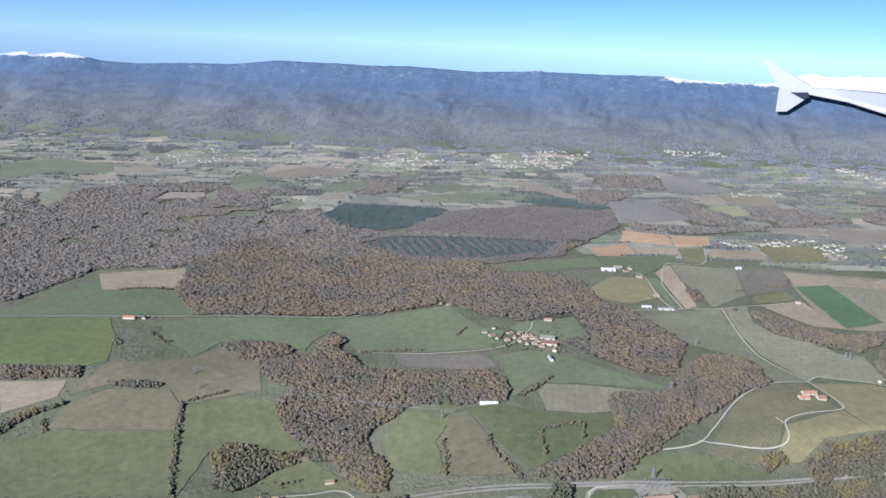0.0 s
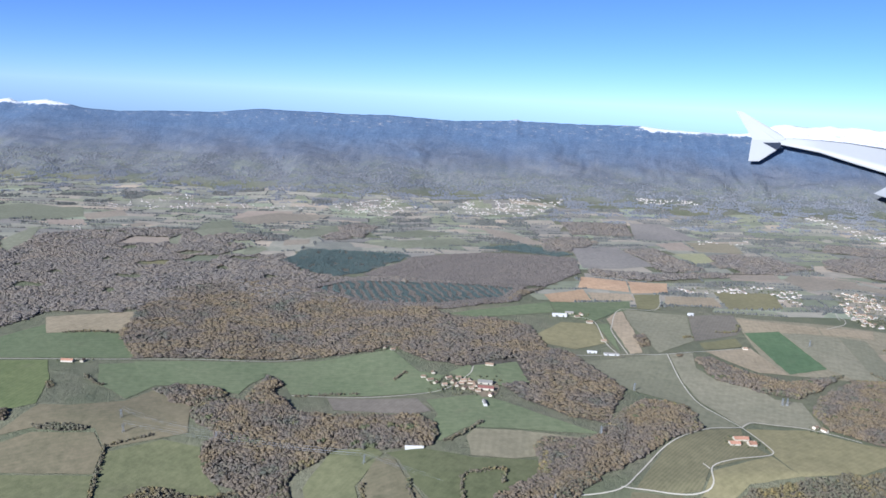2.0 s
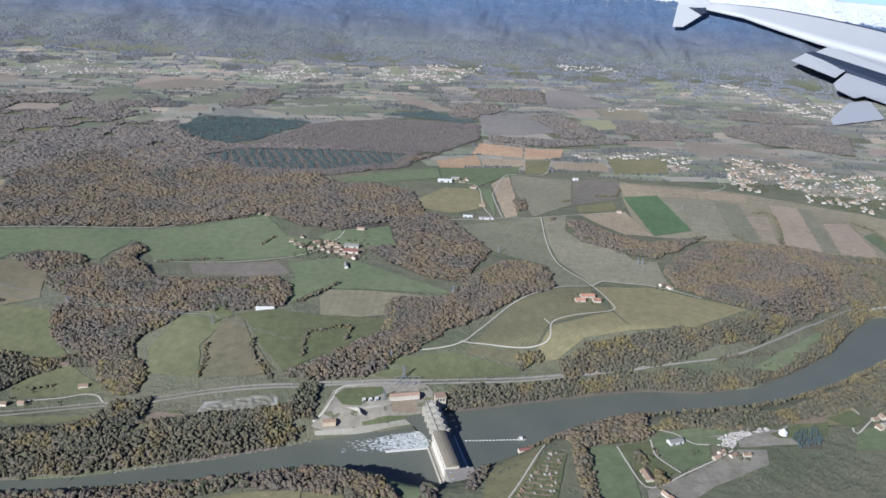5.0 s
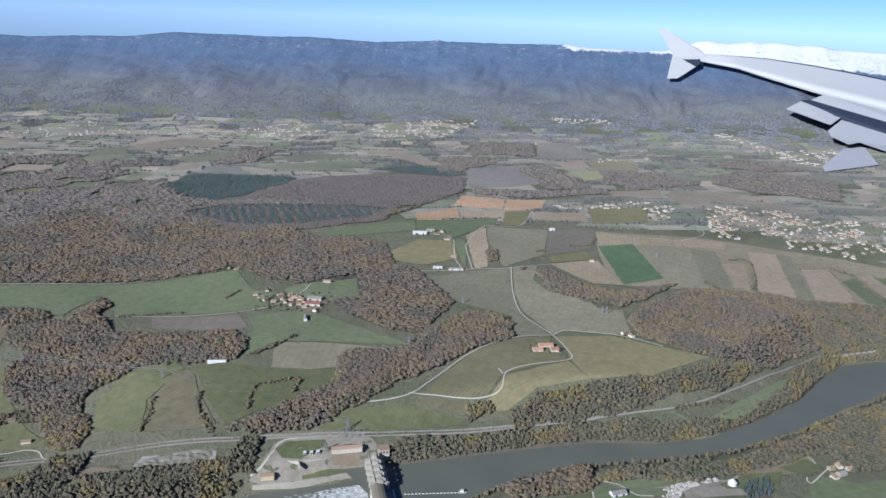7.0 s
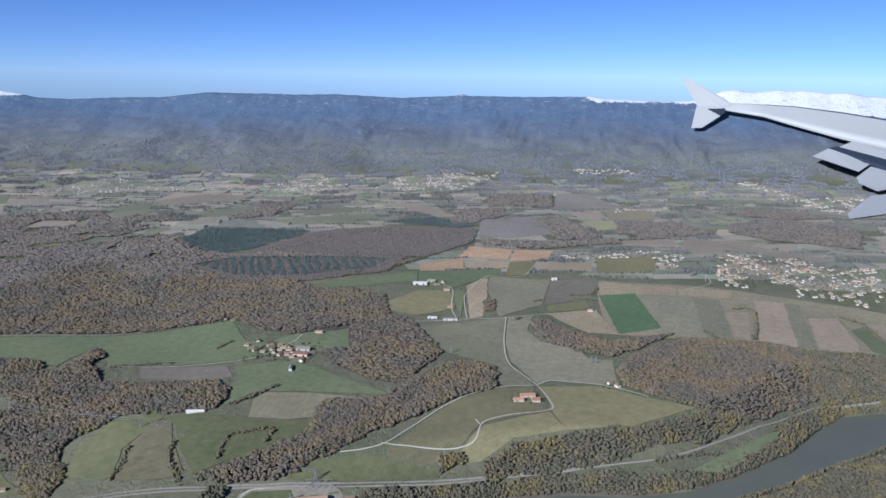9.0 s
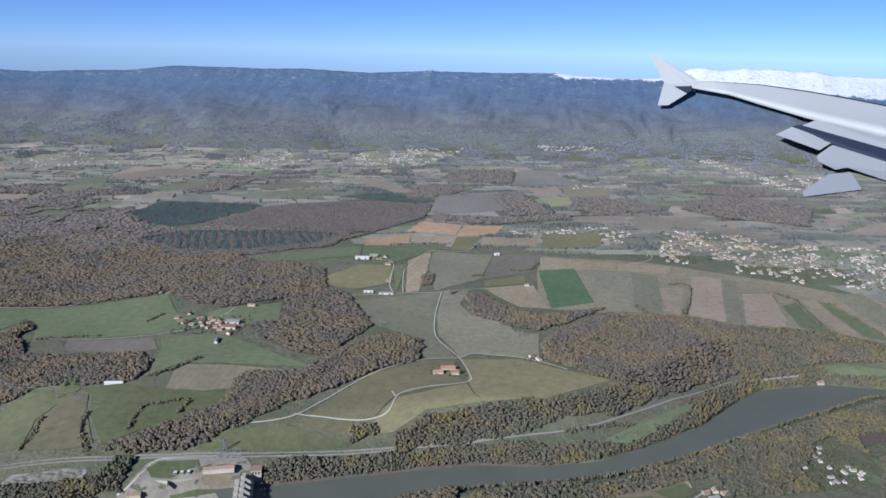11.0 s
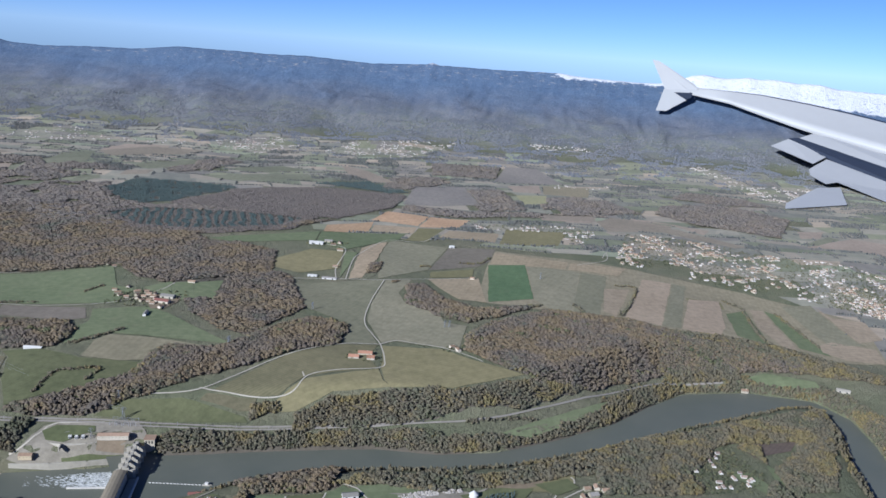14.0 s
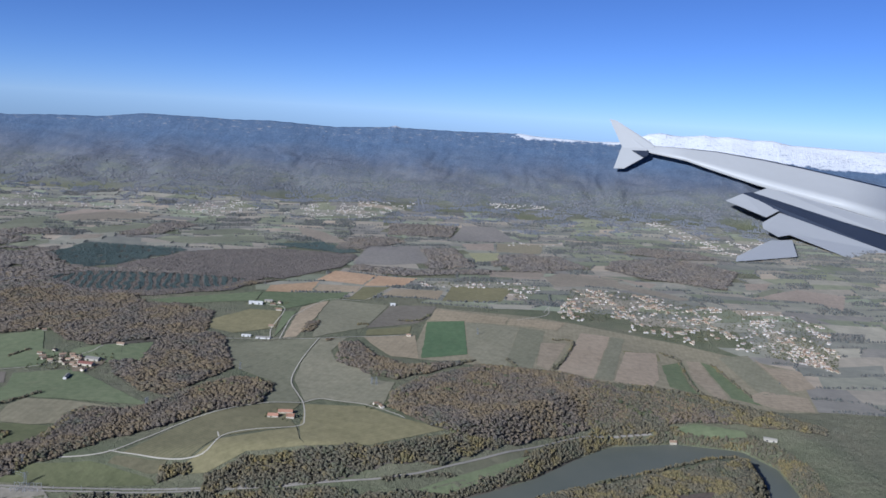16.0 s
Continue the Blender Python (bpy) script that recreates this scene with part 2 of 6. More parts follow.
def leaf_material(name, stops, size=60, patches=None):
    """Foliage: each crown a little different, and whole stands that lean to one colour."""
    m, t, b = material(name, 0.95)
    geo = t.nodes.new("ShaderNodeNewGeometry")
    c = ramp(t, geo.outputs["Random Per Island"], stops)
    stand_of = patches or [(0.3, stops[0][1]), (0.5, stops[len(stops) // 2][1]), (0.7, stops[-1][1])]
    c = mix(t, 0.68 if patches else 0.5, c, ramp(t, noisy(t, size, 6, 0.66), stand_of))
    c = mix(t, 1.0, c, ramp(t, noisy(t, 0.9, 4, 0.75), [(0.3, (0.68, 0.68, 0.7)), (0.7, (1.3, 1.3, 1.28))]), "MULTIPLY")
    link(t, c, b.inputs["Base Color"])
    relief(t, b, noisy(t, 1.1, 5, 0.8), 1.5, 1.0)
    return m


LEAF = {
    "autumn": leaf_material("autumn_leaves", [(0.0, (0.086, 0.081, 0.070)), (0.3, (0.123, 0.105, 0.086)), (0.55, (0.145, 0.116, 0.086)), (0.78, (0.166, 0.127, 0.079)), (0.9, (0.107, 0.109, 0.066)), (1.0, (0.191, 0.146, 0.083))], 75,
                            [(0.34, (0.094, 0.101, 0.077)), (0.42, (0.140, 0.118, 0.096)), (0.5, (0.154, 0.123, 0.091)), (0.57, (0.192, 0.143, 0.079)), (0.63, (0.158, 0.128, 0.088)), (0.72, (0.117, 0.112, 0.077))]),
    "golden": leaf_material("golden_leaves", [(0.0, (0.079, 0.080, 0.051)), (0.3, (0.115, 0.107, 0.068)), (0.55, (0.139, 0.119, 0.072)), (0.75, (0.104, 0.110, 0.055)), (0.9, (0.163, 0.136, 0.084)), (1.0, (0.280, 0.204, 0.068))], 40,
                            [(0.32, (0.082, 0.091, 0.056)), (0.44, (0.120, 0.111, 0.082)), (0.54, (0.138, 0.115, 0.077)), (0.6, (0.196, 0.154, 0.064)), (0.7, (0.110, 0.111, 0.073))]),
    # Far woods: the paling of haze is put into these greyer crowns.
    "distant": leaf_material("hazed_wood_leaves", [(0.0, (0.136, 0.123, 0.112)), (0.35, (0.159, 0.140, 0.121)), (0.6, (0.179, 0.152, 0.125)), (0.8, (0.142, 0.138, 0.113)), (1.0, (0.225, 0.174, 0.121))], 70),
    "young": leaf_material("young_wood_leaves", [(0.0, (0.118, 0.105, 0.095)), (0.5, (0.143, 0.122, 0.106)), (1.0, (0.164, 0.140, 0.116))]),
    "conifer": leaf_material("conifer_needles", [(0.0, (0.059, 0.084, 0.083)), (0.5, (0.078, 0.105, 0.101)), (1.0, (0.106, 0.128, 0.114))]),
    # Slope woods carry the blue-grey of haze in their own colour.
    "slope": leaf_material("hazed_slope_leaves", [(0.0, (0.111, 0.125, 0.148)), (0.5, (0.153, 0.161, 0.177)), (1.0, (0.208, 0.198, 0.195))], 120),
    # Far hedgerows, a little lifted and cooled: haze worked into the leaf colour.
    "hedge": leaf_material("hazed_hedge_leaves", [(0.0, (0.072, 0.082, 0.080)), (0.5, (0.109, 0.111, 0.103)), (1.0, (0.170, 0.152, 0.125))]),
    "garden": leaf_material("garden_leaves", [(0.0, (0.057, 0.074, 0.042)), (0.5, (0.101, 0.106, 0.057)), (1.0, (0.172, 0.144, 0.068))]),
}


def plain(name, colour, rough=0.8, grain=0.25, size=1.5, metal=0.0, vary=0.0):
    m, t, b = material(name, rough, metal)
    c = ramp(t, noisy(t, size, 5, 0.65), [(0.25, shade(colour, 1 - grain)), (0.75, shade(colour, 1 + grain * 0.7))])
    c = mix(t, 0.5, c, ramp(t, noisy(t, size * 9, 3, 0.5), [(0.3, shade(colour, 1 - grain)), (0.7, shade(colour, 1 + grain * 0.5))]))
    if vary:
        info = t.nodes.new("ShaderNodeObjectInfo")
        c = mix(t, 1.0, c, ramp(t, info.outputs["Random"], [(0, (1 - vary, 1 - vary, 1 - vary * 1.2)), (1, (1 + vary, 1 + vary * 0.9, 1 + vary * 0.8))]), "MULTIPLY")
    link(t, c, b.inputs["Base Color"])
    relief(t, b, noisy(t, size * 0.5, 3, 0.6), 0.06, 0.4)
    return m


PLASTER = plain("white_plaster", (0.43, 0.39, 0.325), vary=0.4)
ROOF = plain("clay_roof_tiles", (0.27, 0.19, 0.135), grain=0.35, vary=0.3)
ROOF_GREY = plain("grey_roof", (0.25, 0.235, 0.215), grain=0.25, vary=0.25)
CONCRETE = plain("weathered_concrete", (0.37, 0.34, 0.28), grain=0.3, size=5)
PALE = plain("pale_cladding", (0.52, 0.505, 0.47), grain=0.15, size=4)
STEEL = plain("galvanised_steel", (0.4, 0.41, 0.42), 0.5, 0.15, 2, 0.6)
DARK = plain("dark_opening", (0.03, 0.033, 0.037), 0.4)
BARK = plain("bark", (0.11, 0.09, 0.075))
ASPHALT = plain("asphalt", (0.255, 0.23, 0.195), grain=0.2, size=8)
TRACK = plain("gravel_lane", (0.44, 0.4, 0.32), grain=0.2, size=6)
BALLAST = plain("rail_ballast", (0.25, 0.225, 0.19), grain=0.25, size=4)
ORANGE = plain("orange_roof_tiles", (0.33, 0.178, 0.118), grain=0.3, vary=0.15)
RED = plain("red_sheet_roof", (0.2, 0.09, 0.072), grain=0.2, size=4)
FAR_WALL = far_house_material("far_plaster", (0.3, 0.285, 0.26), (0.62, 0.59, 0.54))
FAR_ROOF = far_house_material("far_roof_tiles", (0.16, 0.12, 0.1), (0.36, 0.28, 0.22))
FAR_FIELDS = far_field_material()
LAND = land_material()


def water_material():
    m, t, b = material("river_water", 0.45)
    c = ramp(t, noisy(t, 60, 4, 0.6), [(0.3, (0.1, 0.108, 0.086)), (0.7, (0.122, 0.126, 0.1))])
    link(t, c, b.inputs["Base Color"])
    b.inputs["Specular IOR Level"].default_value = 0.3
    relief(t, b, noisy(t, 3.0, 4, 0.6), 0.25, 0.25)
    return m


WATER_MAT = water_material()

# ---- terrain ----
# River: centre line and half width.
RIVER = np.array([(-3200, 60, 18), (-900, 438, 14), (-465, 533, 12), (-395, 543, 13), (-343, 556, 17), (-290, 571, 20), (-235, 591, 22), (-200, 604, 26), (-155, 612, 34),
                  (-105, 611, 52), (-75, 630, 46), (0, 669, 31), (60, 694, 25), (120, 711, 24), (185, 719, 19), (248, 739, 17), (318, 782, 20), (382, 830, 22),
                  (444, 886, 33), (494, 925, 40), (563, 958, 29), (632, 966, 15), (656, 930, 14), (656, 870, 16), (646, 812, 20), (640, 680, 25),
                  (700, 380, 30), (1300, -900, 30)], float)
# Mountain crest: place along the range and height.
CREST = np.array([(-3400, 262), (-2392, 266), (-2280, 283), (-2245, 268), (-2121, 285), (-2025, 271), (-1948, 256), (-1808, 252), (-1670, 260), (-1396, 268),
                  (-1200, 290), (-954, 289), (-833, 286), (-665, 291), (-385, 280), (-160, 292), (-132, 300), (-100, 292), (182, 292), (300, 295),
                  (386, 297), (478, 288), (580, 284), (700, 283), (800, 288), (850, 302), (910, 325), (950, 332), (1040, 324), (1130, 334),
                  (1185, 329), (1230, 333), (1320, 325), (1400, 328), (1475, 314), (1630, 310), (2400, 300), (3400, 290)], float)
CREST_X = np.arange(-3400, 3401, 20.0)
BROAD = np.convolve(np.pad(np.interp(CREST_X, CREST[:, 0], CREST[:, 1]), 15, mode="edge"), np.ones(31) / 31, "valid")   # the crest without its small humps
LOWER, UPPER, DAM_X = -45.0, -37.0, -95.0   # water below and above the dam


def smooth(a, b, v):
    s = np.clip((v - a) / (b - a), 0, 1)
    return s * s * (3 - 2 * s)


def wave(x, y, size, seed):
    """Smooth waves of about that size, between -1 and 1."""
    total = np.zeros_like(x, float)
    gen = np.random.RandomState(seed)
    for n in range(6):
        a, s, ph = gen.uniform(0, 6.28), size * gen.uniform(0.6, 1.6), gen.uniform(0, 6.28)
        total = total + np.sin((x * np.cos(a) + y * np.sin(a)) * 6.28 / s + ph)
    return total / 3.2


def bank(x, y):
    """Distance from the water's edge (negative in the river) and which side (positive: north)."""
    best, side = np.full(np.shape(x), 1e9), np.zeros(np.shape(x))
    for (ax, ay, aw), (bx, by, bw) in zip(RIVER[:-1], RIVER[1:]):
        dx, dy = bx - ax, by - ay
        s = np.clip(((x - ax) * dx + (y - ay) * dy) / (dx * dx + dy * dy), 0, 1)
        d = np.hypot(x - ax - s * dx, y - ay - s * dy) - (aw + s * (bw - aw))
        near = d < best
        side = np.where(near, np.sign(dx * (y - ay) - dy * (x - ax)), side)
        best = np.where(near, d, best)
    return best, side


def height(x, y):
    """Height of the land."""
    x, y = np.asarray(x, float), np.asarray(y, float)
    plain = np.interp(y, [500, 680, 760, 870, 1000, 1200, 1400, 1700, 2000, 2300, 2500, 2720], [-22, -10, 0, 7, 9, 14, 22, 18, 18, 18, 28, 46])
    plain = plain - 11 * smooth(-200, -560, x) * smooth(1900, 1500, y) - 22 * smooth(330, 680, x) * smooth(1600, 1250, y)
    plain = plain - 14 * smooth(-250, -450, x) * smooth(860, 720, y)
    plain = plain + 1.6 * wave(x, y, 330, 3) + 6 * wave(x, y, 900, 5) * smooth(1300, 2400, y)
    d, side = bank(x, y)
    step = (UPPER - LOWER) * smooth(DAM_X - 6, DAM_X + 6, x)
    low = np.interp(d, [-30, -4, 0, 5, 14, 26, 400], [-54, -48, -45.5, -41, -29, -21, -19]) + step * smooth(26, 3, d)
    far_bank = low + (plain - low) * smooth(26, 78, d)
    near_bank = low + (-22 + 2 * wave(x, y, 200, 8) - low) * smooth(20, 90, d)
    land = np.where(side > 0, far_bank, near_bank)
    crest = np.interp(x, CREST[:, 0], CREST[:, 1])
    foot = 2700 + 70 * wave(x, y * 0, 1500, 11)
    s = np.clip((y - foot) / (3320 - foot), 0, 1)
    rise = 0.25 * s + 0.75 * s ** 1.5
    broad = np.interp(x, CREST_X, BROAD)
    crest = np.where(y > 3320, crest, broad + (crest - broad) * smooth(0.72, 1.0, s))
    x2, y2 = x + 60 * wave(x, y, 380, 41), y + 60 * wave(x, y, 300, 42)
    spur = 11 * wave(x2, y2 * 0.7, 430, 21) + 6 * wave(x2, y2 * 0.8, 190, 22) + 3.5 * wave(x2, y2, 85, 23)
    hills = 13 * wave(x, y, 420, 25) * smooth(2450, 2800, y) * (1 - s)
    peak = land + (crest - land) * rise + (spur * 4 * s * (1 - s) + hills) * (0.4 + 0.6 * (1 - s)) + 1.1 * wave(x, y, 60, 24) * s
    behind = crest - 0.35 * (y - 3320) + 1.1 * wave(x, y, 60, 24)
    return np.where(y > 3320, behind, np.where(y > 2350, peak, land))
# ---- building helpers ----
def part(name, bm, mat, parent=None, label=""):
    """Links a bmesh as one mesh object under a thing."""
    me = bpy.data.meshes.new(name)
    bm.to_mesh(me)
    bm.free()
    me.materials.append(mat)
    ob = new(name, me)
    if parent:
        ob.parent = parent
    return tagged(ob, label)


def sheet(name, verts, faces, mat, smooth_shade=False):
    me = bpy.data.meshes.new(name)
    me.from_pydata(verts, [], faces)
    me.materials.append(mat)
    if smooth_shade:
        me.polygons.foreach_set("use_smooth", [True] * len(me.polygons))
    return new(name, me)


def box(bm, x0, x1, y0, y1, z0, z1):
    v = [bm.verts.new(p) for p in ((x0, y0, z0), (x1, y0, z0), (x1, y1, z0), (x0, y1, z0), (x0, y0, z1), (x1, y0, z1), (x1, y1, z1), (x0, y1, z1))]
    for f in ((3, 2, 1, 0), (4, 5, 6, 7), (0, 1, 5, 4), (1, 2, 6, 5), (2, 3, 7, 6), (3, 0, 4, 7)):
        bm.faces.new([v[k] for k in f])
    return v


def prism(bm, outline, z0, z1):
    """An upright prism over an outline that runs counter-clockwise."""
    a, b = [bm.verts.new((x, y, z0)) for x, y in outline], [bm.verts.new((x, y, z1)) for x, y in outline]
    n = len(outline)
    bm.faces.new(a[::-1])
    bm.faces.new(b)
    for k in range(n):
        bm.faces.new((a[k], a[(k + 1) % n], b[(k + 1) % n], b[k]))


def bar(bm, a, b, w):
    """A square bar from a to b."""
    a, b = Vector(a), Vector(b)
    d = (b - a).normalized()
    s = d.cross(Vector((0, 0, 1)) if abs(d.z) < 0.9 else Vector((1, 0, 0))).normalized() * w / 2
    u = d.cross(s).normalized() * w / 2
    p = [bm.verts.new(e + i * s + j * u) for e in (a, b) for i, j in ((-1, -1), (1, -1), (1, 1), (-1, 1))]
    for f in ((0, 1, 2, 3), (7, 6, 5, 4), (0, 4, 5, 1), (1, 5, 6, 2), (2, 6, 7, 3), (3, 7, 4, 0)):
        bm.faces.new([p[k] for k in f])


def inside(px, py, outline):
    """Which points lie within an outline."""
    hit = np.zeros(px.shape, bool)
    for (ax, ay), (bx, by) in zip(outline, outline[1:] + outline[:1]):
        if ay != by:
            hit ^= ((ay > py) != (by > py)) & (px < (bx - ax) * (py - ay) / (by - ay) + ax)
    return hit


def rough_edge(outline, step=14.0, amount=2.0):
    """The same outline, with more corners and a slightly uneven run."""
    out = []
    for (ax, ay), (bx, by) in zip(outline, outline[1:] + outline[:1]):
        n = max(1, int(math.hypot(bx - ax, by - ay) / step))
        for k in range(n):
            s = k / n
            x, y = ax + s * (bx - ax), ay + s * (by - ay)
            w = amount if 0 < k else amount * 0.4
            out.append((x + w * noise.noise((x / 17, y / 17, 3)), y + w * noise.noise((x / 17, y / 17, 9))))
    return out


# ---- the land ----
def steps(*runs):
    out = []
    for a, b, s in runs:
        out += list(np.arange(a, b, s))
    return np.array(out)


gx = steps((-3400, -2400, 60), (-2400, -1300, 20), (-1300, -700, 12), (-700, 900, 8), (900, 1400, 12), (1400, 2200, 18), (2200, 3460, 60))
gy = steps((-2500, 300, 140), (300, 520, 20), (520, 1120, 6), (1120, 1800, 13), (1800, 2650, 16), (2650, 3400, 11), (3400, 4300, 60))
mx, my = np.meshgrid(gx, gy)
mz = height(mx, my)
cols, index = len(gx), np.arange(mx.size).reshape(mx.shape)
quads = np.stack([index[:-1, :-1], index[:-1, 1:], index[1:, 1:], index[1:, :-1]], -1).reshape(-1, 4)
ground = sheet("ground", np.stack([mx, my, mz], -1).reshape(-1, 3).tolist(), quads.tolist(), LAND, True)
tagged(ground, "autumn farmland plain rising to a forested mountain range with snow", "ground", kind="structure")


def land(x, y):
    """Height of the ground sheet itself."""
    i, j = min(max(np.searchsorted(gx, x) - 1, 0), len(gx) - 2), min(max(np.searchsorted(gy, y) - 1, 0), len(gy) - 2)
    u, v = (x - gx[i]) / (gx[i + 1] - gx[i]), (y - gy[j]) / (gy[j + 1] - gy[j])
    return float((mz[j, i] * (1 - u) + mz[j, i + 1] * u) * (1 - v) + (mz[j + 1, i] * (1 - u) + mz[j + 1, i + 1] * u) * v)


def lands(x, y):
    i, j = np.clip(np.searchsorted(gx, x) - 1, 0, len(gx) - 2), np.clip(np.searchsorted(gy, y) - 1, 0, len(gy) - 2)
    u, v = (x - gx[i]) / (gx[i + 1] - gx[i]), (y - gy[j]) / (gy[j + 1] - gy[j])
    return (mz[j, i] * (1 - u) + mz[j, i + 1] * u) * (1 - v) + (mz[j + 1, i] * (1 - u) + mz[j + 1, i + 1] * u) * v


def curve(points, step):
    """Points at even steps along a smooth line through the given ones."""
    p = [np.array(q, float) for q in points]
    p = [2 * p[0] - p[1]] + p + [2 * p[-1] - p[-2]]
    out = []
    for a, b, c, d in zip(p, p[1:], p[2:], p[3:]):
        n = max(2, int(np.linalg.norm((c - b)[:2]) / step))
        for k in range(n):
            s = k / n
            out.append(0.5 * (2 * b + (c - a) * s + (2 * a - 5 * b + 4 * c - d) * s * s + (3 * b - a - 3 * c + d) * s ** 3))
    return out + [p[-2]]


def ribbon(name, points, wide, mat, up=0.0, level=None, cross=3):
    """A strip along a line, laid on the land or at one level."""
    verts, faces = [], []
    line = points
    for k, q in enumerate(line):
        d = line[min(k + 1, len(line) - 1)] - line[max(k - 1, 0)]
        side = np.array([-d[1], d[0]]) / (np.hypot(d[0], d[1]) + 1e-9)
        half = q[2] + wide if len(q) > 2 else wide / 2
        for c in range(cross):
            x, y = q[:2] + side * half * (1 - 2 * c / (cross - 1))
            verts.append((x, y, level if level is not None else land(x, y) + up))
    for k in range(len(line) - 1):
        for c in range(cross - 1):
            faces.append((cross * k + c, cross * k + c + 1, cross * k + cross + c + 1, cross * k + cross + c))
    return sheet(name, verts, faces, mat, True)


stream = curve(RIVER[1:-1], 8)
river_below = ribbon("water_below_dam", [q for q in stream if q[0] < DAM_X + 5], 7, WATER_MAT, level=LOWER, cross=5)
tagged(river_below, "grey-green river water below the dam", "river", kind="structure")
river_above = ribbon("water_above_dam", [q for q in stream if q[0] > DAM_X - 3], 7, WATER_MAT, level=UPPER, cross=5)
tagged(river_above, "calm grey-blue river water held above the dam", "river", kind="structure")


OPEN = []   # outlines kept free of scattered trees


def drape(name, outline, mat, up):
    """A sheet over an outline, laid on the land."""
    bm = bmesh.new()
    bm.faces.new([bm.verts.new((x, y, 0)) for x, y in outline])
    bmesh.ops.triangulate(bm, faces=bm.faces[:])
    xs, ys = [v.co.x for v in bm.verts], [v.co.y for v in bm.verts]
    cell = 7 if min(ys) < 1120 else 12
    for axis, low, high in ((0, min(xs), max(xs)), (1, min(ys), max(ys))):
        for k in range(int(low // cell) + 1, int(high // cell) + 1):
            co, no = ((k * cell, 0, 0), (1, 0, 0)) if axis == 0 else ((0, k * cell, 0), (0, 1, 0))
            bmesh.ops.bisect_plane(bm, geom=bm.verts[:] + bm.edges[:] + bm.faces[:], plane_co=co, plane_no=no)
    for v in bm.verts:
        v.co.z = land(v.co.x, v.co.y) + up
    for f in bm.faces:
        f.smooth = True
        if f.normal.z < 0:
            f.normal_flip()
    return part(name, bm, mat)


def field(kind, *outline):
    """A field with its own crop or soil."""
    mat, name, label = SOIL[kind]
    OPEN.append(list(outline))
    up = {"lawn": 0.85, "earth": 0.72, "pale_gravel": 0.6}.get(kind, 0.4 + 0.035 * (len(OPEN) % 8))
    return tagged(drape(name, rough_edge(list(outline)), mat, up), label, "field", kind="structure")


WAYS = {"lane": (1.5, TRACK, 0.7, "pale gravel farm lane between the fields"), "road": (2.1, ASPHALT, 0.75, "grey asphalt country road along the river"),
        "rail": (2.2, BALLAST, 0.8, "brown-grey ballast bed of a railway line")}


WAY_LINES = []


def way(kind, *points):
    wide, mat, up, label = WAYS[kind]
    line = curve([(float(x), float(y)) for x, y in points], 5)
    WAY_LINES.append(line)
    ob = ribbon({"lane": "farm_lane", "road": "road", "rail": "railway_bed"}[kind], line, wide, mat, up)
    return tagged(ob, label, "road" if kind != "rail" else "railway", kind="structure")


# ---- woods ----
ICO = bmesh.new()
bmesh.ops.create_icosphere(ICO, subdivisions=1, radius=1.0)
ICO.verts.index_update()
BALL_V = np.array([v.co[:] for v in ICO.verts])
BALL_F = np.array([[v.index for v in f.verts] for f in ICO.faces])
ICO.free()
gen = np.random.RandomState(4)


def clump(lumps, tall=1.25):
    """A crown of overlapping uneven lumps, about one metre in radius and standing on z = 0."""
    vs, fs = [], []
    for n in range(lumps):
        a, r = gen.uniform(0, 6.28), (0.0 if n == 0 else gen.uniform(0.3, 0.75))
        size = gen.uniform(0.5, 0.72) if lumps > 1 else 0.85
        mid = np.array([r * np.cos(a), r * np.sin(a), (0.75 + 0.55 * gen.rand() - 0.35 * r) * tall])
        v = BALL_V * size * gen.uniform(0.68, 1.28, (len(BALL_V), 1)) * (1, 1, 0.95 * tall) + mid
        fs.append((BALL_F if lumps > 1 else BALL_F[BALL_V[BALL_F, 2].mean(1) > -0.75]) + 12 * n)
        vs.append(v)
    return np.concatenate(vs), np.concatenate(fs)


def spire():
    """A conifer: three uneven skirts, one above the other."""
    vs, fs, base = [], [], 0
    for low, high, wide in ((0.1, 1.5, 0.75), (0.8, 2.2, 0.55), (1.5, 3.0, 0.36)):
        a = np.linspace(0, 6.28, 7)[:-1] + gen.uniform(0, 1)
        r = wide * gen.uniform(0.75, 1.2, 6)
        v = np.concatenate([np.stack([r * np.cos(a), r * np.sin(a), low + gen.uniform(-0.1, 0.1, 6)], -1), [[0, 0, high]]])
        fs.append(np.array([[base + k, base + (k + 1) % 6, base + 6] for k in range(6)]))
        vs.append(v)
        base += 7
    return np.concatenate(vs), np.concatenate(fs)


def crown(sides, rings):
    """A rounded, uneven crown, one metre high and wide, through rings of height and radius."""
    vs = []
    lean = gen.uniform(-0.12, 0.12, 2)
    for z, r in rings:
        a = np.linspace(0, 6.28319, sides + 1)[:-1] + gen.uniform(-0.25, 0.25, sides) + gen.uniform(0, 1)
        q = r * gen.uniform(0.5, 1.35, sides)
        vs.append(np.stack([q * np.cos(a) + lean[0] * z, q * np.sin(a) + lean[1] * z, z + gen.uniform(-0.13, 0.11, sides)], -1))
    n = len(rings) * sides
    fs = []
    for k in range(len(rings) - 1):
        for i in range(sides):
            p, q = k * sides + i, k * sides + (i + 1) % sides
            fs += [[p, q, p + sides], [q, q + sides, p + sides]]
    fs += [[n - sides + i, n - sides + (i + 1) % sides, n] for i in range(sides)]
    return np.concatenate(vs + [[[lean[0] + gen.uniform(-0.15, 0.15), lean[1] + gen.uniform(-0.15, 0.15), 1.0]]]), np.array(fs)


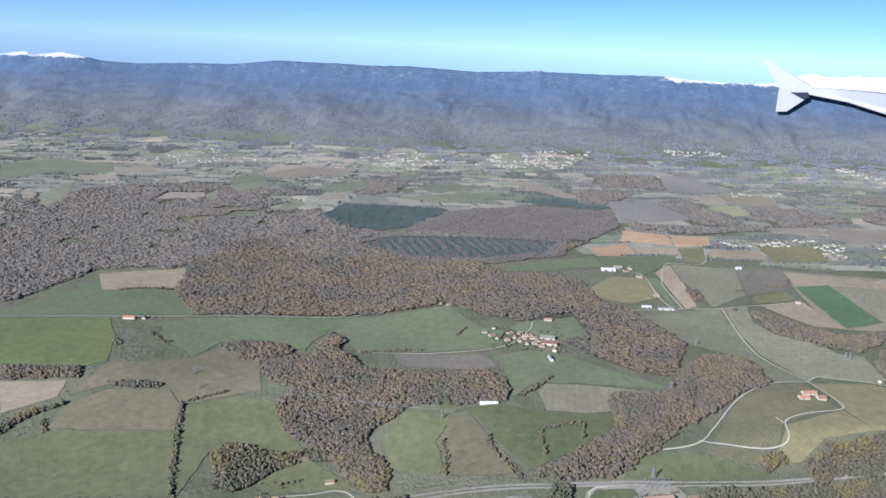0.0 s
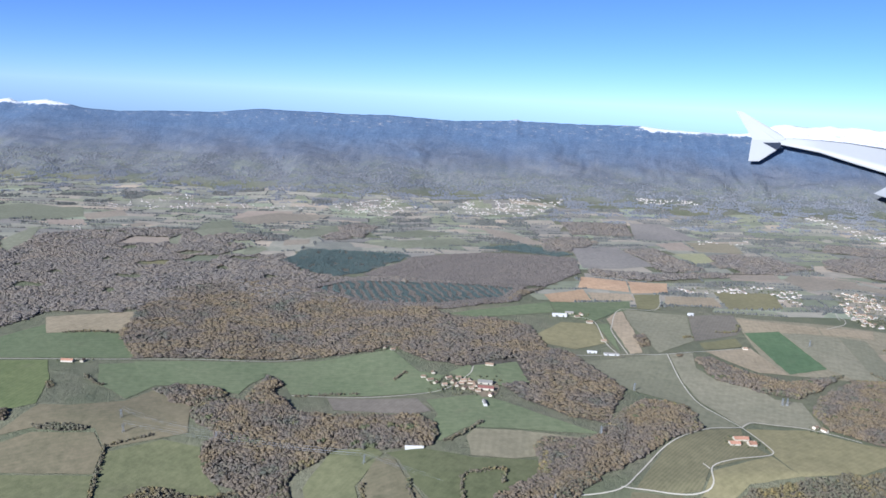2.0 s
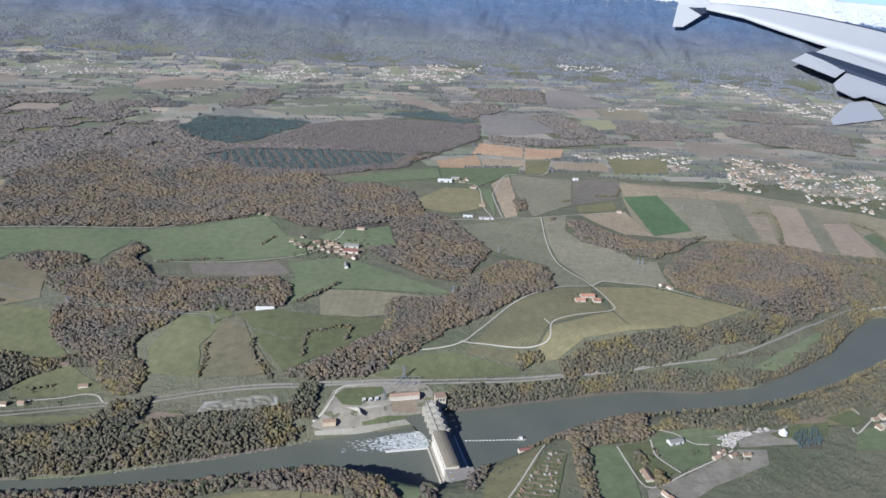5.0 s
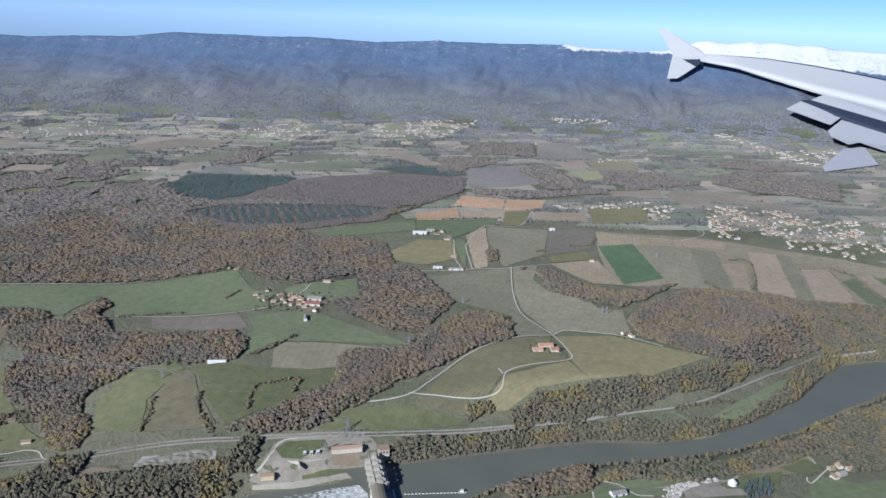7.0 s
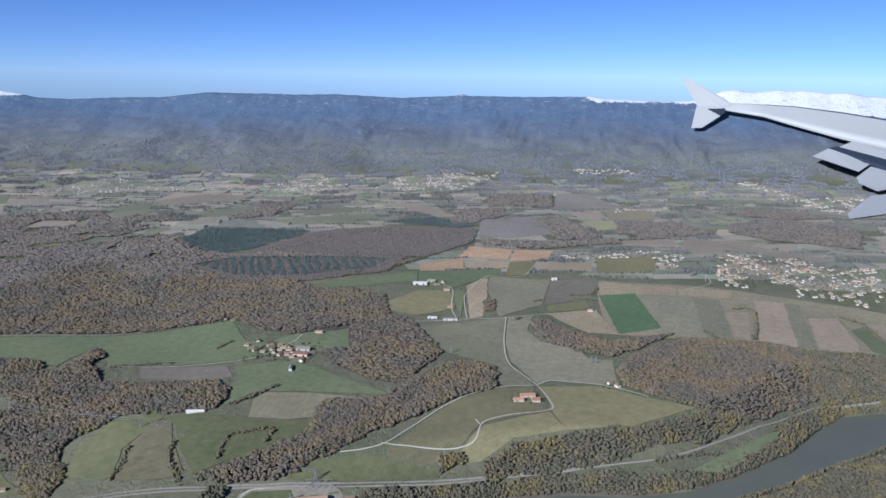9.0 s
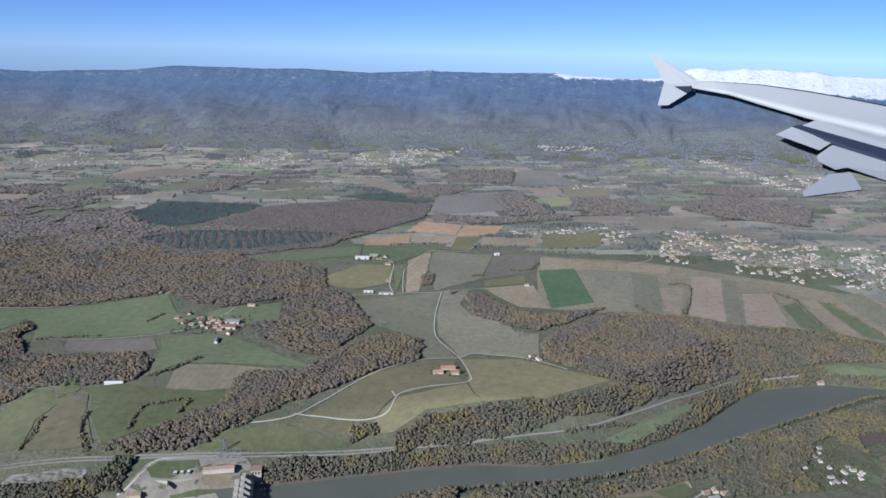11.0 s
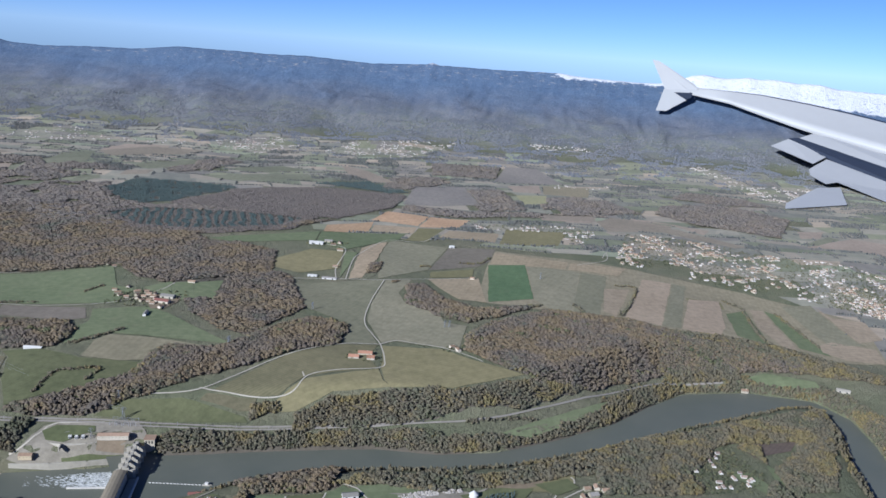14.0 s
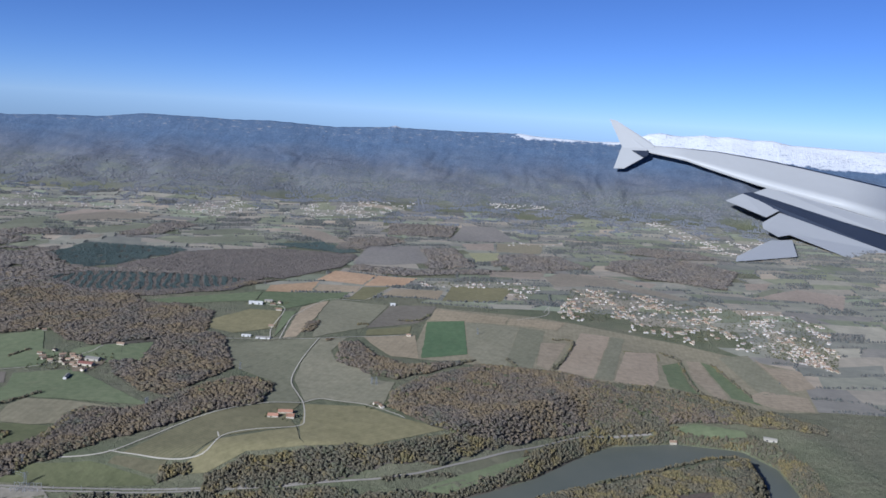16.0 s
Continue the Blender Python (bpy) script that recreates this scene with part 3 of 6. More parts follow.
def tuft():
    """A plain small crown for trees far off."""
    a = np.linspace(0, 6.28319, 5)[:-1] + gen.uniform(-0.3, 0.3, 4) + gen.uniform(0, 1)
    r = gen.uniform(0.75, 1.1, 4)
    v = np.concatenate([np.stack([r * np.cos(a), r * np.sin(a), gen.uniform(0.1, 0.6, 4)], -1), [[gen.uniform(-0.3, 0.3), gen.uniform(-0.3, 0.3), gen.uniform(1.3, 1.7)]]])
    return v, np.array([[k, (k + 1) % 4, 4] for k in range(4)])


CROWNS = {"near": [clump(1, 1.2) for _ in range(12)], "crown": [crown(6, ((0.14, 0.62), (0.45, 1.0), (0.78, 0.78))) for _ in range(24)], "low": [crown(5, ((0.6, 1.0), (0.88, 0.66))) for _ in range(16)], "cap": [crown(6, ((0.64, 1.0), (0.88, 0.7))) for _ in range(16)], "big": [clump(3, 1.4) for _ in range(8)], "far": [tuft() for _ in range(12)], "conifer": [spire() for _ in range(5)]}


def plant(name, x, y, radius, shapes, mat, label, sink=0.3, tops=None):
    """Many crowns in one mesh, standing on the land."""
    z = lands(x, y)
    pick = gen.randint(0, len(shapes), len(x))
    vs, fs, base = [], [], 0
    for k, (sv, sf) in enumerate(shapes):
        at = np.where(pick == k)[0]
        if not len(at):
            continue
        turn = gen.uniform(0, 6.28, len(at))
        c, s = np.cos(turn)[:, None], np.sin(turn)[:, None]
        r = radius[at][:, None]
        tall = gen.uniform(0.85, 1.25, (len(at), 1))
        if tops is not None:
            tall = tops[at][:, None] / r
        v = np.stack([x[at][:, None] + r * (c * sv[:, 0] - s * sv[:, 1]), y[at][:, None] + r * (s * sv[:, 0] + c * sv[:, 1]),
                      z[at][:, None] + r * (sv[:, 2] - sink) * tall], -1)
        vs.append(v.reshape(-1, 3))
        fs.append((sf[None] + base + (np.arange(len(at)) * len(sv))[:, None, None]).reshape(-1, 3))
        base += len(at) * len(sv)
    v, f = np.concatenate(vs), np.concatenate(fs)
    me = bpy.data.meshes.new(name)
    me.vertices.add(len(v))
    me.vertices.foreach_set("co", v.ravel())
    me.loops.add(f.size)
    me.loops.foreach_set("vertex_index", f.ravel().astype(np.int32))
    me.polygons.add(len(f))
    me.polygons.foreach_set("loop_start", np.arange(0, f.size, 3, dtype=np.int32))
    me.polygons.foreach_set("use_smooth", gen.rand(len(f)) < 0.25)
    me.update()
    me.validate()
    me.materials.append(mat)
    return tagged(new(name, me), label, "woodland", kind="stuff")


WOODS = {"autumn": ("autumn", "dense leafless and russet broadleaf woodland in late autumn"), "golden": ("golden", "mixed woodland of olive and golden autumn trees"),
         "young": ("young", "young even-topped brown broadleaf plantation"), "conifer": ("conifer", "dark green block of planted conifers"),
         "conifer_rows": ("conifer", "dark green conifers planted in slanting rows")}


WOOD_LINES = []   # outlines of all woods


def wood(kind, *outline):
    """A wood over an outline, filled with crowns."""
    outline = list(outline)
    xs, ys = np.array(outline).T
    far = ys.mean()
    near = far < 1130
    WOOD_LINES.append(outline)
    gap = {"conifer": 2.6, "conifer_rows": 2.4, "young": 3.6, "golden": 2.45}.get(kind, 2.85 if near else 4.0 if far < 1450 else 5.2)
    nx, ny = np.meshgrid(np.arange(xs.min(), xs.max(), gap), np.arange(ys.min(), ys.max(), gap))
    x, y = (nx + gen.uniform(-0.5, 0.5, nx.shape) * gap).ravel(), (ny + gen.uniform(-0.5, 0.5, ny.shape) * gap).ravel()
    ok = inside(x, y, rough_edge(outline, 12, 16.0 if kind == "conifer" else 6.0))
    ok &= bank(x, y)[0] > 1.5
    if kind == "conifer_rows":
        rows = np.sin((x * 0.82 + y * 0.3 + 3 * wave(x, y, 90, 33)) * 6.28 / 15 + 1.5 * wave(x, y, 60, 47)) > 0.0
        fill = ok & ~rows & (gen.rand(len(x)) < 0.55)
        ok &= rows & (gen.rand(len(x)) < 0.85)
        plant("woodland", x[fill], y[fill], gen.uniform(1.3, 1.9, fill.sum()), CROWNS["far"], LEAF["young"], "low brown scrub between the conifer rows")
    if kind == "conifer":
        ok &= wave(x, y, 40, 37) + 0.6 * wave(x, y, 14, 38) > -0.9
    if kind == "autumn" and far > 1300 and xs.mean() < -500:
        ok &= (wave(x * 0.45, y, 75, 35) + 0.5 * wave(x, y, 50, 36) < 0.95) | (y < 1330)
    if far > 1300:
        for shape in OPEN:
            ok &= ~inside(x, y, shape)
    x, y = x[ok], y[ok]
    if not len(x):
        return
    if far < 1300 or kind != "autumn":
        floor = drape("woodland_floor", rough_edge(outline, 12, 6.0), LITTER, 0.28)
        tagged(floor, "dark leaf litter under the trees", "woodland floor", kind="structure")
    radius = gap * np.clip(gen.lognormal(-0.56, 0.34, len(x)), 0.32, 1.25)
    if kind == "young":
        radius = gap * gen.uniform(0.56, 0.66, len(x))
    tone, label = WOODS[kind]
    # Woods far off take the crown colours that hold painted haze.
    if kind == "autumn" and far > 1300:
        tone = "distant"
    if kind.startswith("conifer"):
        plant("woodland", x, y, gen.uniform(1.1, 1.9, len(x)), CROWNS["conifer"], LEAF[tone], label, 0.3, gen.uniform(1.2, 1.9, len(x)))
        return
    base, uneven = {"autumn": (5.2, 0.26) if near else (3.6, 0.16), "young": (3.4, 0.08), "golden": (5.0, 0.7)}[kind]
    tops = base + 0.7 * wave(x, y, 60, 34) + 0.4 * wave(x, y, 22, 39) + 0.55 * (radius - 0.6 * gap) + gen.normal(0, uneven, len(x))
    edge = np.full(len(x), 1e9)
    for (ax, ay), (bx, by) in zip(outline, outline[1:] + outline[:1]):
        along = np.clip(((x - ax) * (bx - ax) + (y - ay) * (by - ay)) / ((bx - ax) ** 2 + (by - ay) ** 2 + 1e-6), 0, 1)
        edge = np.minimum(edge, np.hypot(x - ax - along * (bx - ax), y - ay - along * (by - ay)))
    tops = np.maximum(tops * (0.55 + 0.45 * smooth(-3, 8, edge + gen.normal(0, 2, len(x)))) * (0.7 + 0.3 * smooth(2, 14, bank(x, y)[0])), 1.2)
    radius = radius * (1.32 if near else 1.25)
    tones = np.zeros(len(x), int)
    if near and kind == "autumn":
        # Golden trees along some of the margins, dark ivy-clad ones in clusters inside.
        tones[(edge < 10) & (wave(x, y, 130, 45) > 0.05) & (gen.rand(len(x)) < 0.5)] = 1
        tones[(tones == 0) & (wave(x, y, 46, 43) + 0.5 * wave(x, y, 17, 44) > 1.0) & (gen.rand(len(x)) < 0.7)] = 2
    rim = (edge < 7) if near else np.zeros(len(x), bool)
    for n, (tree_tone, say) in enumerate(((tone, label), ("golden", "golden and olive trees along the margin of a wood"), ("garden", "dark green trees in a cluster within a wood"))):
        for at_rim, shapes in ((True, "crown"), (False, "cap" if near else "low")):
            pick = (tones == n) & (rim == at_rim)
            if pick.any():
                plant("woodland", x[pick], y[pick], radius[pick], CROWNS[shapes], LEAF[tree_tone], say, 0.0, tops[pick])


# ---- fields, roads, woods ----
field("greygreen", (-76, 1118), (52, 1161), (49, 1063), (55, 983), (85, 917), (43, 905), (33, 980), (-24, 1012), (-58, 1054))
field("greygreen", (55, 1161), (93, 1175), (82, 1109), (100, 1067), (151, 1038), (159, 1008), (191, 1000), (187, 926), (166, 920), (106, 932), (91, 918), (59, 990), (51, 1064))
field("vineyard", (-63, 758), (-9, 856), (43, 901), (87, 912), (79, 876), (99, 845), (24, 808), (6, 768), (-17, 761))
field("olive", (-14, 743), (8, 766), (25, 801), (100, 843), (110, 814), (121, 805), (60, 786), (28, 756))
field("olive", (92, 912), (166, 915), (202, 893), (267, 865), (189, 816), (121, 804), (111, 816), (102, 848), (100, 870))
field("fallow", (-68, 752), (-16, 759), (-15, 745), (-27, 741), (-71, 742))
tagged(drape("meadow", rough_edge([(196, 1108), (300, 1100), (345, 1092), (560, 1088), (690, 1062), (770, 1075), (800, 1250), (640, 1330), (560, 1345), (450, 1365), (215, 1378), (205, 1300)]), SOIL["sand"][0], 0.3), "pale olive grassland between the field strips", "field", kind="structure")
field("vivid", (206, 1294), (268, 1312), (281, 1144), (215, 1110))
field("greygreen", (271, 1313), (359, 1301), (342, 1148), (336, 1100), (307, 1107), (283, 1139))
field("greygreen", (361, 1302), (405, 1299), (375, 1097), (338, 1101), (342, 1148))
field("tan", (395, 1236), (437, 1249), (400, 1111), (384, 1128))
field("tan", (467, 1318), (515, 1320), (464, 1103), (414, 1115))
field("greygreen", (517, 1321), (540, 1321), (492, 1106), (466, 1104))
field("tan", (532, 1253), (585, 1272), (565, 1144), (545, 1098), (494, 1106))
field("straw", (215, 1372), (343, 1351), (337, 1309), (209, 1303))
field("straw", (346, 1348), (444, 1360), (425, 1312), (340, 1309))
field("olive", (230, 1574), (354, 1592), (330, 1467), (220, 1433))
field("dark", (131, 1369), (214, 1389), (208, 1315), (191, 1284), (112, 1237))
field("greygreen", (21, 1395), (129, 1369), (110, 1237), (42, 1165), (22, 1292))
field("straw", (-16, 1326), (19, 1394), (21, 1285), (16, 1164), (-3, 1157))
field("straw", (115, 1191), (194, 1223), (212, 1107), (171, 1108), (140, 1149))
field("olive", (117, 1230), (183, 1266), (184, 1228), (118, 1198))
field("green", (-107, 1404), (44, 1452), (37, 1400), (-1, 1361), (-44, 1300), (-100, 1338))
field("green", (-284, 1306), (-109, 1404), (-103, 1341), (-232, 1294))
field("ochre", (-113, 1471), (-33, 1532), (-27, 1447), (-69, 1417), (-105, 1409))
field("ochre", (-24, 1647), (67, 1634), (57, 1526), (-41, 1546))
field("ochre", (70, 1635), (154, 1643), (133, 1542), (60, 1517))
field("straw", (-27, 1508), (55, 1511), (55, 1461), (-25, 1447))
field("olive", (60, 1507), (114, 1520), (90, 1402), (50, 1405))
field("straw", (120, 1505), (218, 1526), (212, 1440), (107, 1440))
field("olive", (-140, 1222), (-96, 1290), (-41, 1291), (-28, 1204), (-84, 1168), (-126, 1183))
field("green", (-38, 1292), (-17, 1295), (-17, 1157), (-25, 1207))
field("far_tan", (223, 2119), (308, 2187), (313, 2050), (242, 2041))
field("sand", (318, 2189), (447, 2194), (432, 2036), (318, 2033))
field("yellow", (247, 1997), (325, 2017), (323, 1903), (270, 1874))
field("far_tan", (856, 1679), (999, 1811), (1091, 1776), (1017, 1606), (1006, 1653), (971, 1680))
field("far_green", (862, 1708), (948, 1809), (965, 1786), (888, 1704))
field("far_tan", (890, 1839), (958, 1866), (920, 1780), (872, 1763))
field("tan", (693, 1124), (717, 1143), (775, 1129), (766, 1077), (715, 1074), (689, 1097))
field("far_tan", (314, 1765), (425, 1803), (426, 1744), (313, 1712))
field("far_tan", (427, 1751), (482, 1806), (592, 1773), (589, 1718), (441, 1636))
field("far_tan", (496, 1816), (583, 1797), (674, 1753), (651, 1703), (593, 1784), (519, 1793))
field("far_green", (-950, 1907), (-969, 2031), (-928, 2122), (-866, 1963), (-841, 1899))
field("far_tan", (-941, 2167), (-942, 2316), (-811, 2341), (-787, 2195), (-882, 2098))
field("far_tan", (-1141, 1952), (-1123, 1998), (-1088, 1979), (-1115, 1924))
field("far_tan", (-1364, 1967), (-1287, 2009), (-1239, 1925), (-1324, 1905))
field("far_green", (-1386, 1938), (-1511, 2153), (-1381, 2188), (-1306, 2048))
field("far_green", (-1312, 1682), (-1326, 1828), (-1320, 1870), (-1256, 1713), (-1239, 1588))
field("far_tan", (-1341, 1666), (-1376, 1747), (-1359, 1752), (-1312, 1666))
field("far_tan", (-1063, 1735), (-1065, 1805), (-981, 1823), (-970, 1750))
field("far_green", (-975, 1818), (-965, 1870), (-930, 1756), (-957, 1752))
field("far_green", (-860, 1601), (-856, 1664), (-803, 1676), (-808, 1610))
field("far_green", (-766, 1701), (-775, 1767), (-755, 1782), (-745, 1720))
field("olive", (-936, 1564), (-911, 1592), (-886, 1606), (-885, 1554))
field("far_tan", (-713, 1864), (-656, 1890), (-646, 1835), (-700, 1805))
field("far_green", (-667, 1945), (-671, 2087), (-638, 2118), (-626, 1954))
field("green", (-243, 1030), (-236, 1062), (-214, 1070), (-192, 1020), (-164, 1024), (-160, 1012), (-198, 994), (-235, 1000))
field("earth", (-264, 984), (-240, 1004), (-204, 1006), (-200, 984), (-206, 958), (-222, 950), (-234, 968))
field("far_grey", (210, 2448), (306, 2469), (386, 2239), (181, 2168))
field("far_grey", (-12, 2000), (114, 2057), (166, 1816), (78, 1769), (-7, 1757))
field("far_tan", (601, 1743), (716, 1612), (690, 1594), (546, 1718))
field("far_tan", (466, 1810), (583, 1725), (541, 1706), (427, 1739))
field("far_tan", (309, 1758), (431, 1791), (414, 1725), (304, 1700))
field("green", (-703, 1019), (-449, 1069), (-383, 1100), (-358, 1117), (-311, 1033), (-274, 1017), (-281, 995), (-274, 961), (-359, 945), (-464, 940), (-497, 1001), (-519, 1011), (-529, 931), (-557, 954), (-665, 961))
field("dark", (-416, 934), (-304, 938), (-283, 900), (-309, 889), (-400, 898))
field("green", (-292, 934), (-227, 957), (-194, 942), (-83, 867), (-178, 867), (-238, 862), (-267, 824), (-286, 842), (-274, 891))
field("green", (-212, 1068), (-176, 1089), (-163, 1023), (-191, 1018))
field("green", (-269, 1030), (-242, 1065), (-226, 1024), (-239, 1005))
field("sand", (-232, 797), (-238, 838), (-230, 858), (-177, 863), (-85, 854), (-94, 847), (-157, 833), (-161, 806), (-187, 796))
field("pasture", (-389, 700), (-401, 740), (-384, 800), (-341, 809), (-327, 795), (-347, 737), (-335, 691), (-342, 683))
field("fallow", (-328, 681), (-344, 736), (-332, 787), (-312, 782), (-293, 741), (-261, 689), (-277, 680))
field("pasture", (-324, 795), (-287, 806), (-232, 793), (-156, 797), (-152, 750), (-190, 711), (-225, 712), (-251, 687), (-285, 735), (-308, 782))
field("pasture", (-163, 696), (-146, 722), (-91, 740), (-21, 736), (-15, 729), (-87, 711))
field("meadow", (-958, 980), (-817, 1005), (-779, 941), (-752, 864), (-772, 848), (-874, 845))
field("green", (-744, 1003), (-532, 1051), (-513, 999), (-536, 934), (-587, 962), (-641, 944), (-658, 898), (-713, 938))
field("tan", (-852, 808), (-777, 816), (-773, 786), (-818, 753))
field("fallow", (-746, 862), (-711, 865), (-657, 891), (-634, 932), (-574, 892), (-554, 827), (-578, 816), (-633, 788), (-659, 822), (-727, 812), (-761, 790), (-752, 838))
field("fallow", (-757, 733), (-755, 775), (-723, 804), (-656, 814), (-633, 786), (-623, 745))
field("pasture", (-629, 781), (-577, 812), (-531, 803), (-512, 762), (-480, 730), (-537, 723), (-576, 716), (-581, 643), (-613, 721))
field("pasture", (-814, 689), (-755, 729), (-622, 742), (-587, 640), (-769, 621))
field("green", (-991, 983), (-900, 1151), (-741, 1121), (-705, 1035), (-964, 990))
field("straw", (-922, 1186), (-798, 1236), (-754, 1145), (-878, 1109))
field("dark", (-717, 1062), (-719, 1132), (-669, 1127), (-683, 1066))
field("gravel", (-216, 635), (-208, 646), (-200, 673), (-182, 683), (-118, 701), (-105, 690), (-102, 676), (-112, 668), (-151, 651), (-198, 637))
field("lawn", (-199, 666), (-190, 677), (-172, 682), (-154, 685), (-151, 677), (-174, 660), (-190, 657))
field("pale_gravel", (-187, 671), (-166, 678), (-163, 674), (-184, 667))
field("pasture", (-513, 634), (-480, 630), (-445, 633), (-420, 634), (-421, 624), (-485, 618))
field("pasture", (-371, 616), (-335, 629), (-319, 611), (-322, 601), (-368, 589))
field("earth", (-365, 600), (-356, 627), (-317, 618), (-245, 637), (-246, 631), (-335, 604))
field("pale_gravel", (-318, 622), (-315, 641), (-251, 655), (-248, 642), (-277, 631))
field("pasture", (-519, 693), (-471, 718), (-455, 703), (-418, 676), (-441, 669), (-504, 660))
field("green", (583, 1216), (621, 1248), (617, 1099), (576, 1119))
field("tan", (630, 1256), (651, 1258), (654, 1100), (640, 1086), (621, 1168))
field("green", (653, 1259), (668, 1246), (691, 1112), (696, 1083), (659, 1103))
field("greygreen", (688, 1285), (740, 1303), (756, 1148), (770, 1143), (708, 1128))
field("tan", (744, 1297), (756, 1253), (805, 1248), (802, 1174), (760, 1151))
field("green", (557, 1003), (589, 1019), (650, 1010), (652, 994), (597, 994))
field("olive", (527, 1258), (586, 1269), (585, 1235), (531, 1233))
field("green", (240, 772), (295, 819), (371, 883), (348, 848), (308, 811), (271, 782), (228, 764))
field("green", (92, 620), (144, 646), (195, 653), (188, 625), (95, 607))
field("plough", (498, 803), (568, 828), (554, 804), (509, 778))
field("green", (517, 765), (533, 747), (535, 725), (517, 729))
field("gravel", (147, 629), (174, 635), (203, 647), (224, 648), (238, 661), (227, 643), (192, 628))
field("green", (118, 635), (158, 654), (197, 663), (205, 655), (170, 640), (132, 627))
field("earth", (240, 669), (277, 697), (300, 702), (284, 673), (246, 653))
field("olive", (-50, 603), (-3, 608), (-34, 520), (-64, 509))
field("lawn", (-46, 514), (-29, 544), (-10, 581), (-1, 597), (14, 589), (5, 556), (-5, 519))
field("green", (32, 601), (60, 608), (68, 591), (67, 543), (65, 500), (33, 500), (33, 571))
field("pasture", (62, 607), (92, 617), (92, 596), (106, 575), (92, 558), (76, 554), (69, 582))
field("green", (95, 617), (106, 634), (130, 617), (147, 613), (141, 593), (112, 576), (99, 591))
field("gravel", (70, 500), (74, 547), (113, 569), (146, 591), (172, 611), (198, 612), (192, 590), (133, 556), (97, 525), (92, 500))
field("green", (-156, 532), (-135, 585), (-111, 581), (-113, 504), (-158, 500))
field("olive", (-204, 521), (-177, 530), (-171, 516), (-186, 498), (-203, 497))
field("olive", (-313, 495), (-241, 519), (-206, 522), (-203, 497), (-310, 486))
field("earth", (-145, 669), (-120, 678), (-119, 670), (-143, 662))
field("lawn", (-171, 650), (-147, 658), (-119, 669), (-119, 666), (-146, 654), (-168, 647))
field("gravel", (177, 629), (228, 643), (233, 626), (174, 614))
field("green", (472, 744), (497, 742), (514, 711), (505, 699), (481, 725))
field("olive", (248, 672), (279, 690), (319, 700), (317, 684), (293, 664), (261, 659))
field("green", (284, 621), (299, 650), (322, 659), (339, 649), (372, 655), (364, 621))
field("lawn", (212, 640), (247, 661), (279, 667), (268, 644), (218, 633))
field("lawn", (279, 674), (311, 690), (321, 676), (299, 658))

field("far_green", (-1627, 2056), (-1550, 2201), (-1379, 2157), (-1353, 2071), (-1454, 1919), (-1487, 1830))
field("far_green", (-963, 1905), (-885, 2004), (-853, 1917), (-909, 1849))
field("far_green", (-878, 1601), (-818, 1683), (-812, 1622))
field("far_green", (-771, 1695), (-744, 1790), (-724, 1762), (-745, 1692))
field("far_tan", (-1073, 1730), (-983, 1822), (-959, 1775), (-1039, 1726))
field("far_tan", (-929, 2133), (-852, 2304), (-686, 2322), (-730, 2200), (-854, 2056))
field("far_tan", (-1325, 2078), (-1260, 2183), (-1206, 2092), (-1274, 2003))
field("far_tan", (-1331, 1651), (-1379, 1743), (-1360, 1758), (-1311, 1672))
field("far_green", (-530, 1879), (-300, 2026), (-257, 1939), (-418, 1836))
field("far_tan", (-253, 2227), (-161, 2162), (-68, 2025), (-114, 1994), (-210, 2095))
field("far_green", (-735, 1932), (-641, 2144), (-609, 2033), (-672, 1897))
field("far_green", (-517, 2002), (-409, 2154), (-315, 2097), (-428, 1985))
way("lane", (52, 1161), (49, 1063), (55, 989), (75, 944), (89, 916), (102, 870), (101, 846), (55, 829), (27, 810), (20, 779), (7, 767), (-17, 760), (-64, 757))
way("lane", (89, 916), (106, 932), (133, 927), (166, 920), (203, 900), (218, 889))
way("lane", (-136, 732), (-81, 753), (-55, 787), (-9, 856), (43, 903), (89, 916))
way("lane", (-64, 757), (-78, 758))
way("lane", (23, 805), (18, 816))
way("lane", (-132, 1132), (-6, 1154), (52, 1161), (179, 1219))
way("lane", (-7, 1154), (-16, 1249), (-12, 1289), (17, 1390), (83, 1402), (114, 1520))
way("lane", (-79, 1324), (-41, 1307), (-34, 1206), (-23, 1157))
way("lane", (-462, 936), (-358, 941), (-278, 964), (-243, 1022), (-236, 1058))
way("lane", (-991, 983), (-815, 1010), (-541, 1057), (-472, 1077))
way("lane", (-707, 1040), (-719, 1061), (-722, 1134))
way("road", (-517, 626), (-432, 646), (-362, 647), (-273, 662), (-174, 686), (-106, 699), (-23, 716), (72, 744), (161, 770))
way("road", (47, 737), (126, 760), (215, 786), (282, 828), (365, 893), (443, 956), (528, 989))
way("rail", (-520, 632), (-435, 651), (-364, 653), (-274, 666), (-174, 689), (-106, 704), (-23, 720), (73, 747), (162, 773))
way("lane", (-487, 656), (-453, 664), (-439, 669), (-424, 665), (-412, 652), (-389, 647))
way("lane", (-530, 691), (-514, 704), (-484, 714))
way("lane", (-215, 638), (-206, 647), (-199, 663), (-192, 679), (-149, 692))
way("lane", (-49, 513), (-29, 551), (-3, 607))
way("lane", (61, 606), (66, 579), (74, 551), (92, 557), (113, 572), (145, 593), (166, 609))
way("lane", (94, 619), (93, 598), (98, 588), (109, 573))
way("lane", (314, 694), (317, 684), (300, 662), (298, 648), (320, 669), (331, 679))
way("lane", (106, 636), (120, 631), (132, 617), (147, 616))
way("lane", (285, 2046), (573, 2012), (597, 2051))
way("lane", (446, 1519), (418, 1448), (407, 1405))
way("lane", (358, 1342), (411, 1391), (419, 1455))

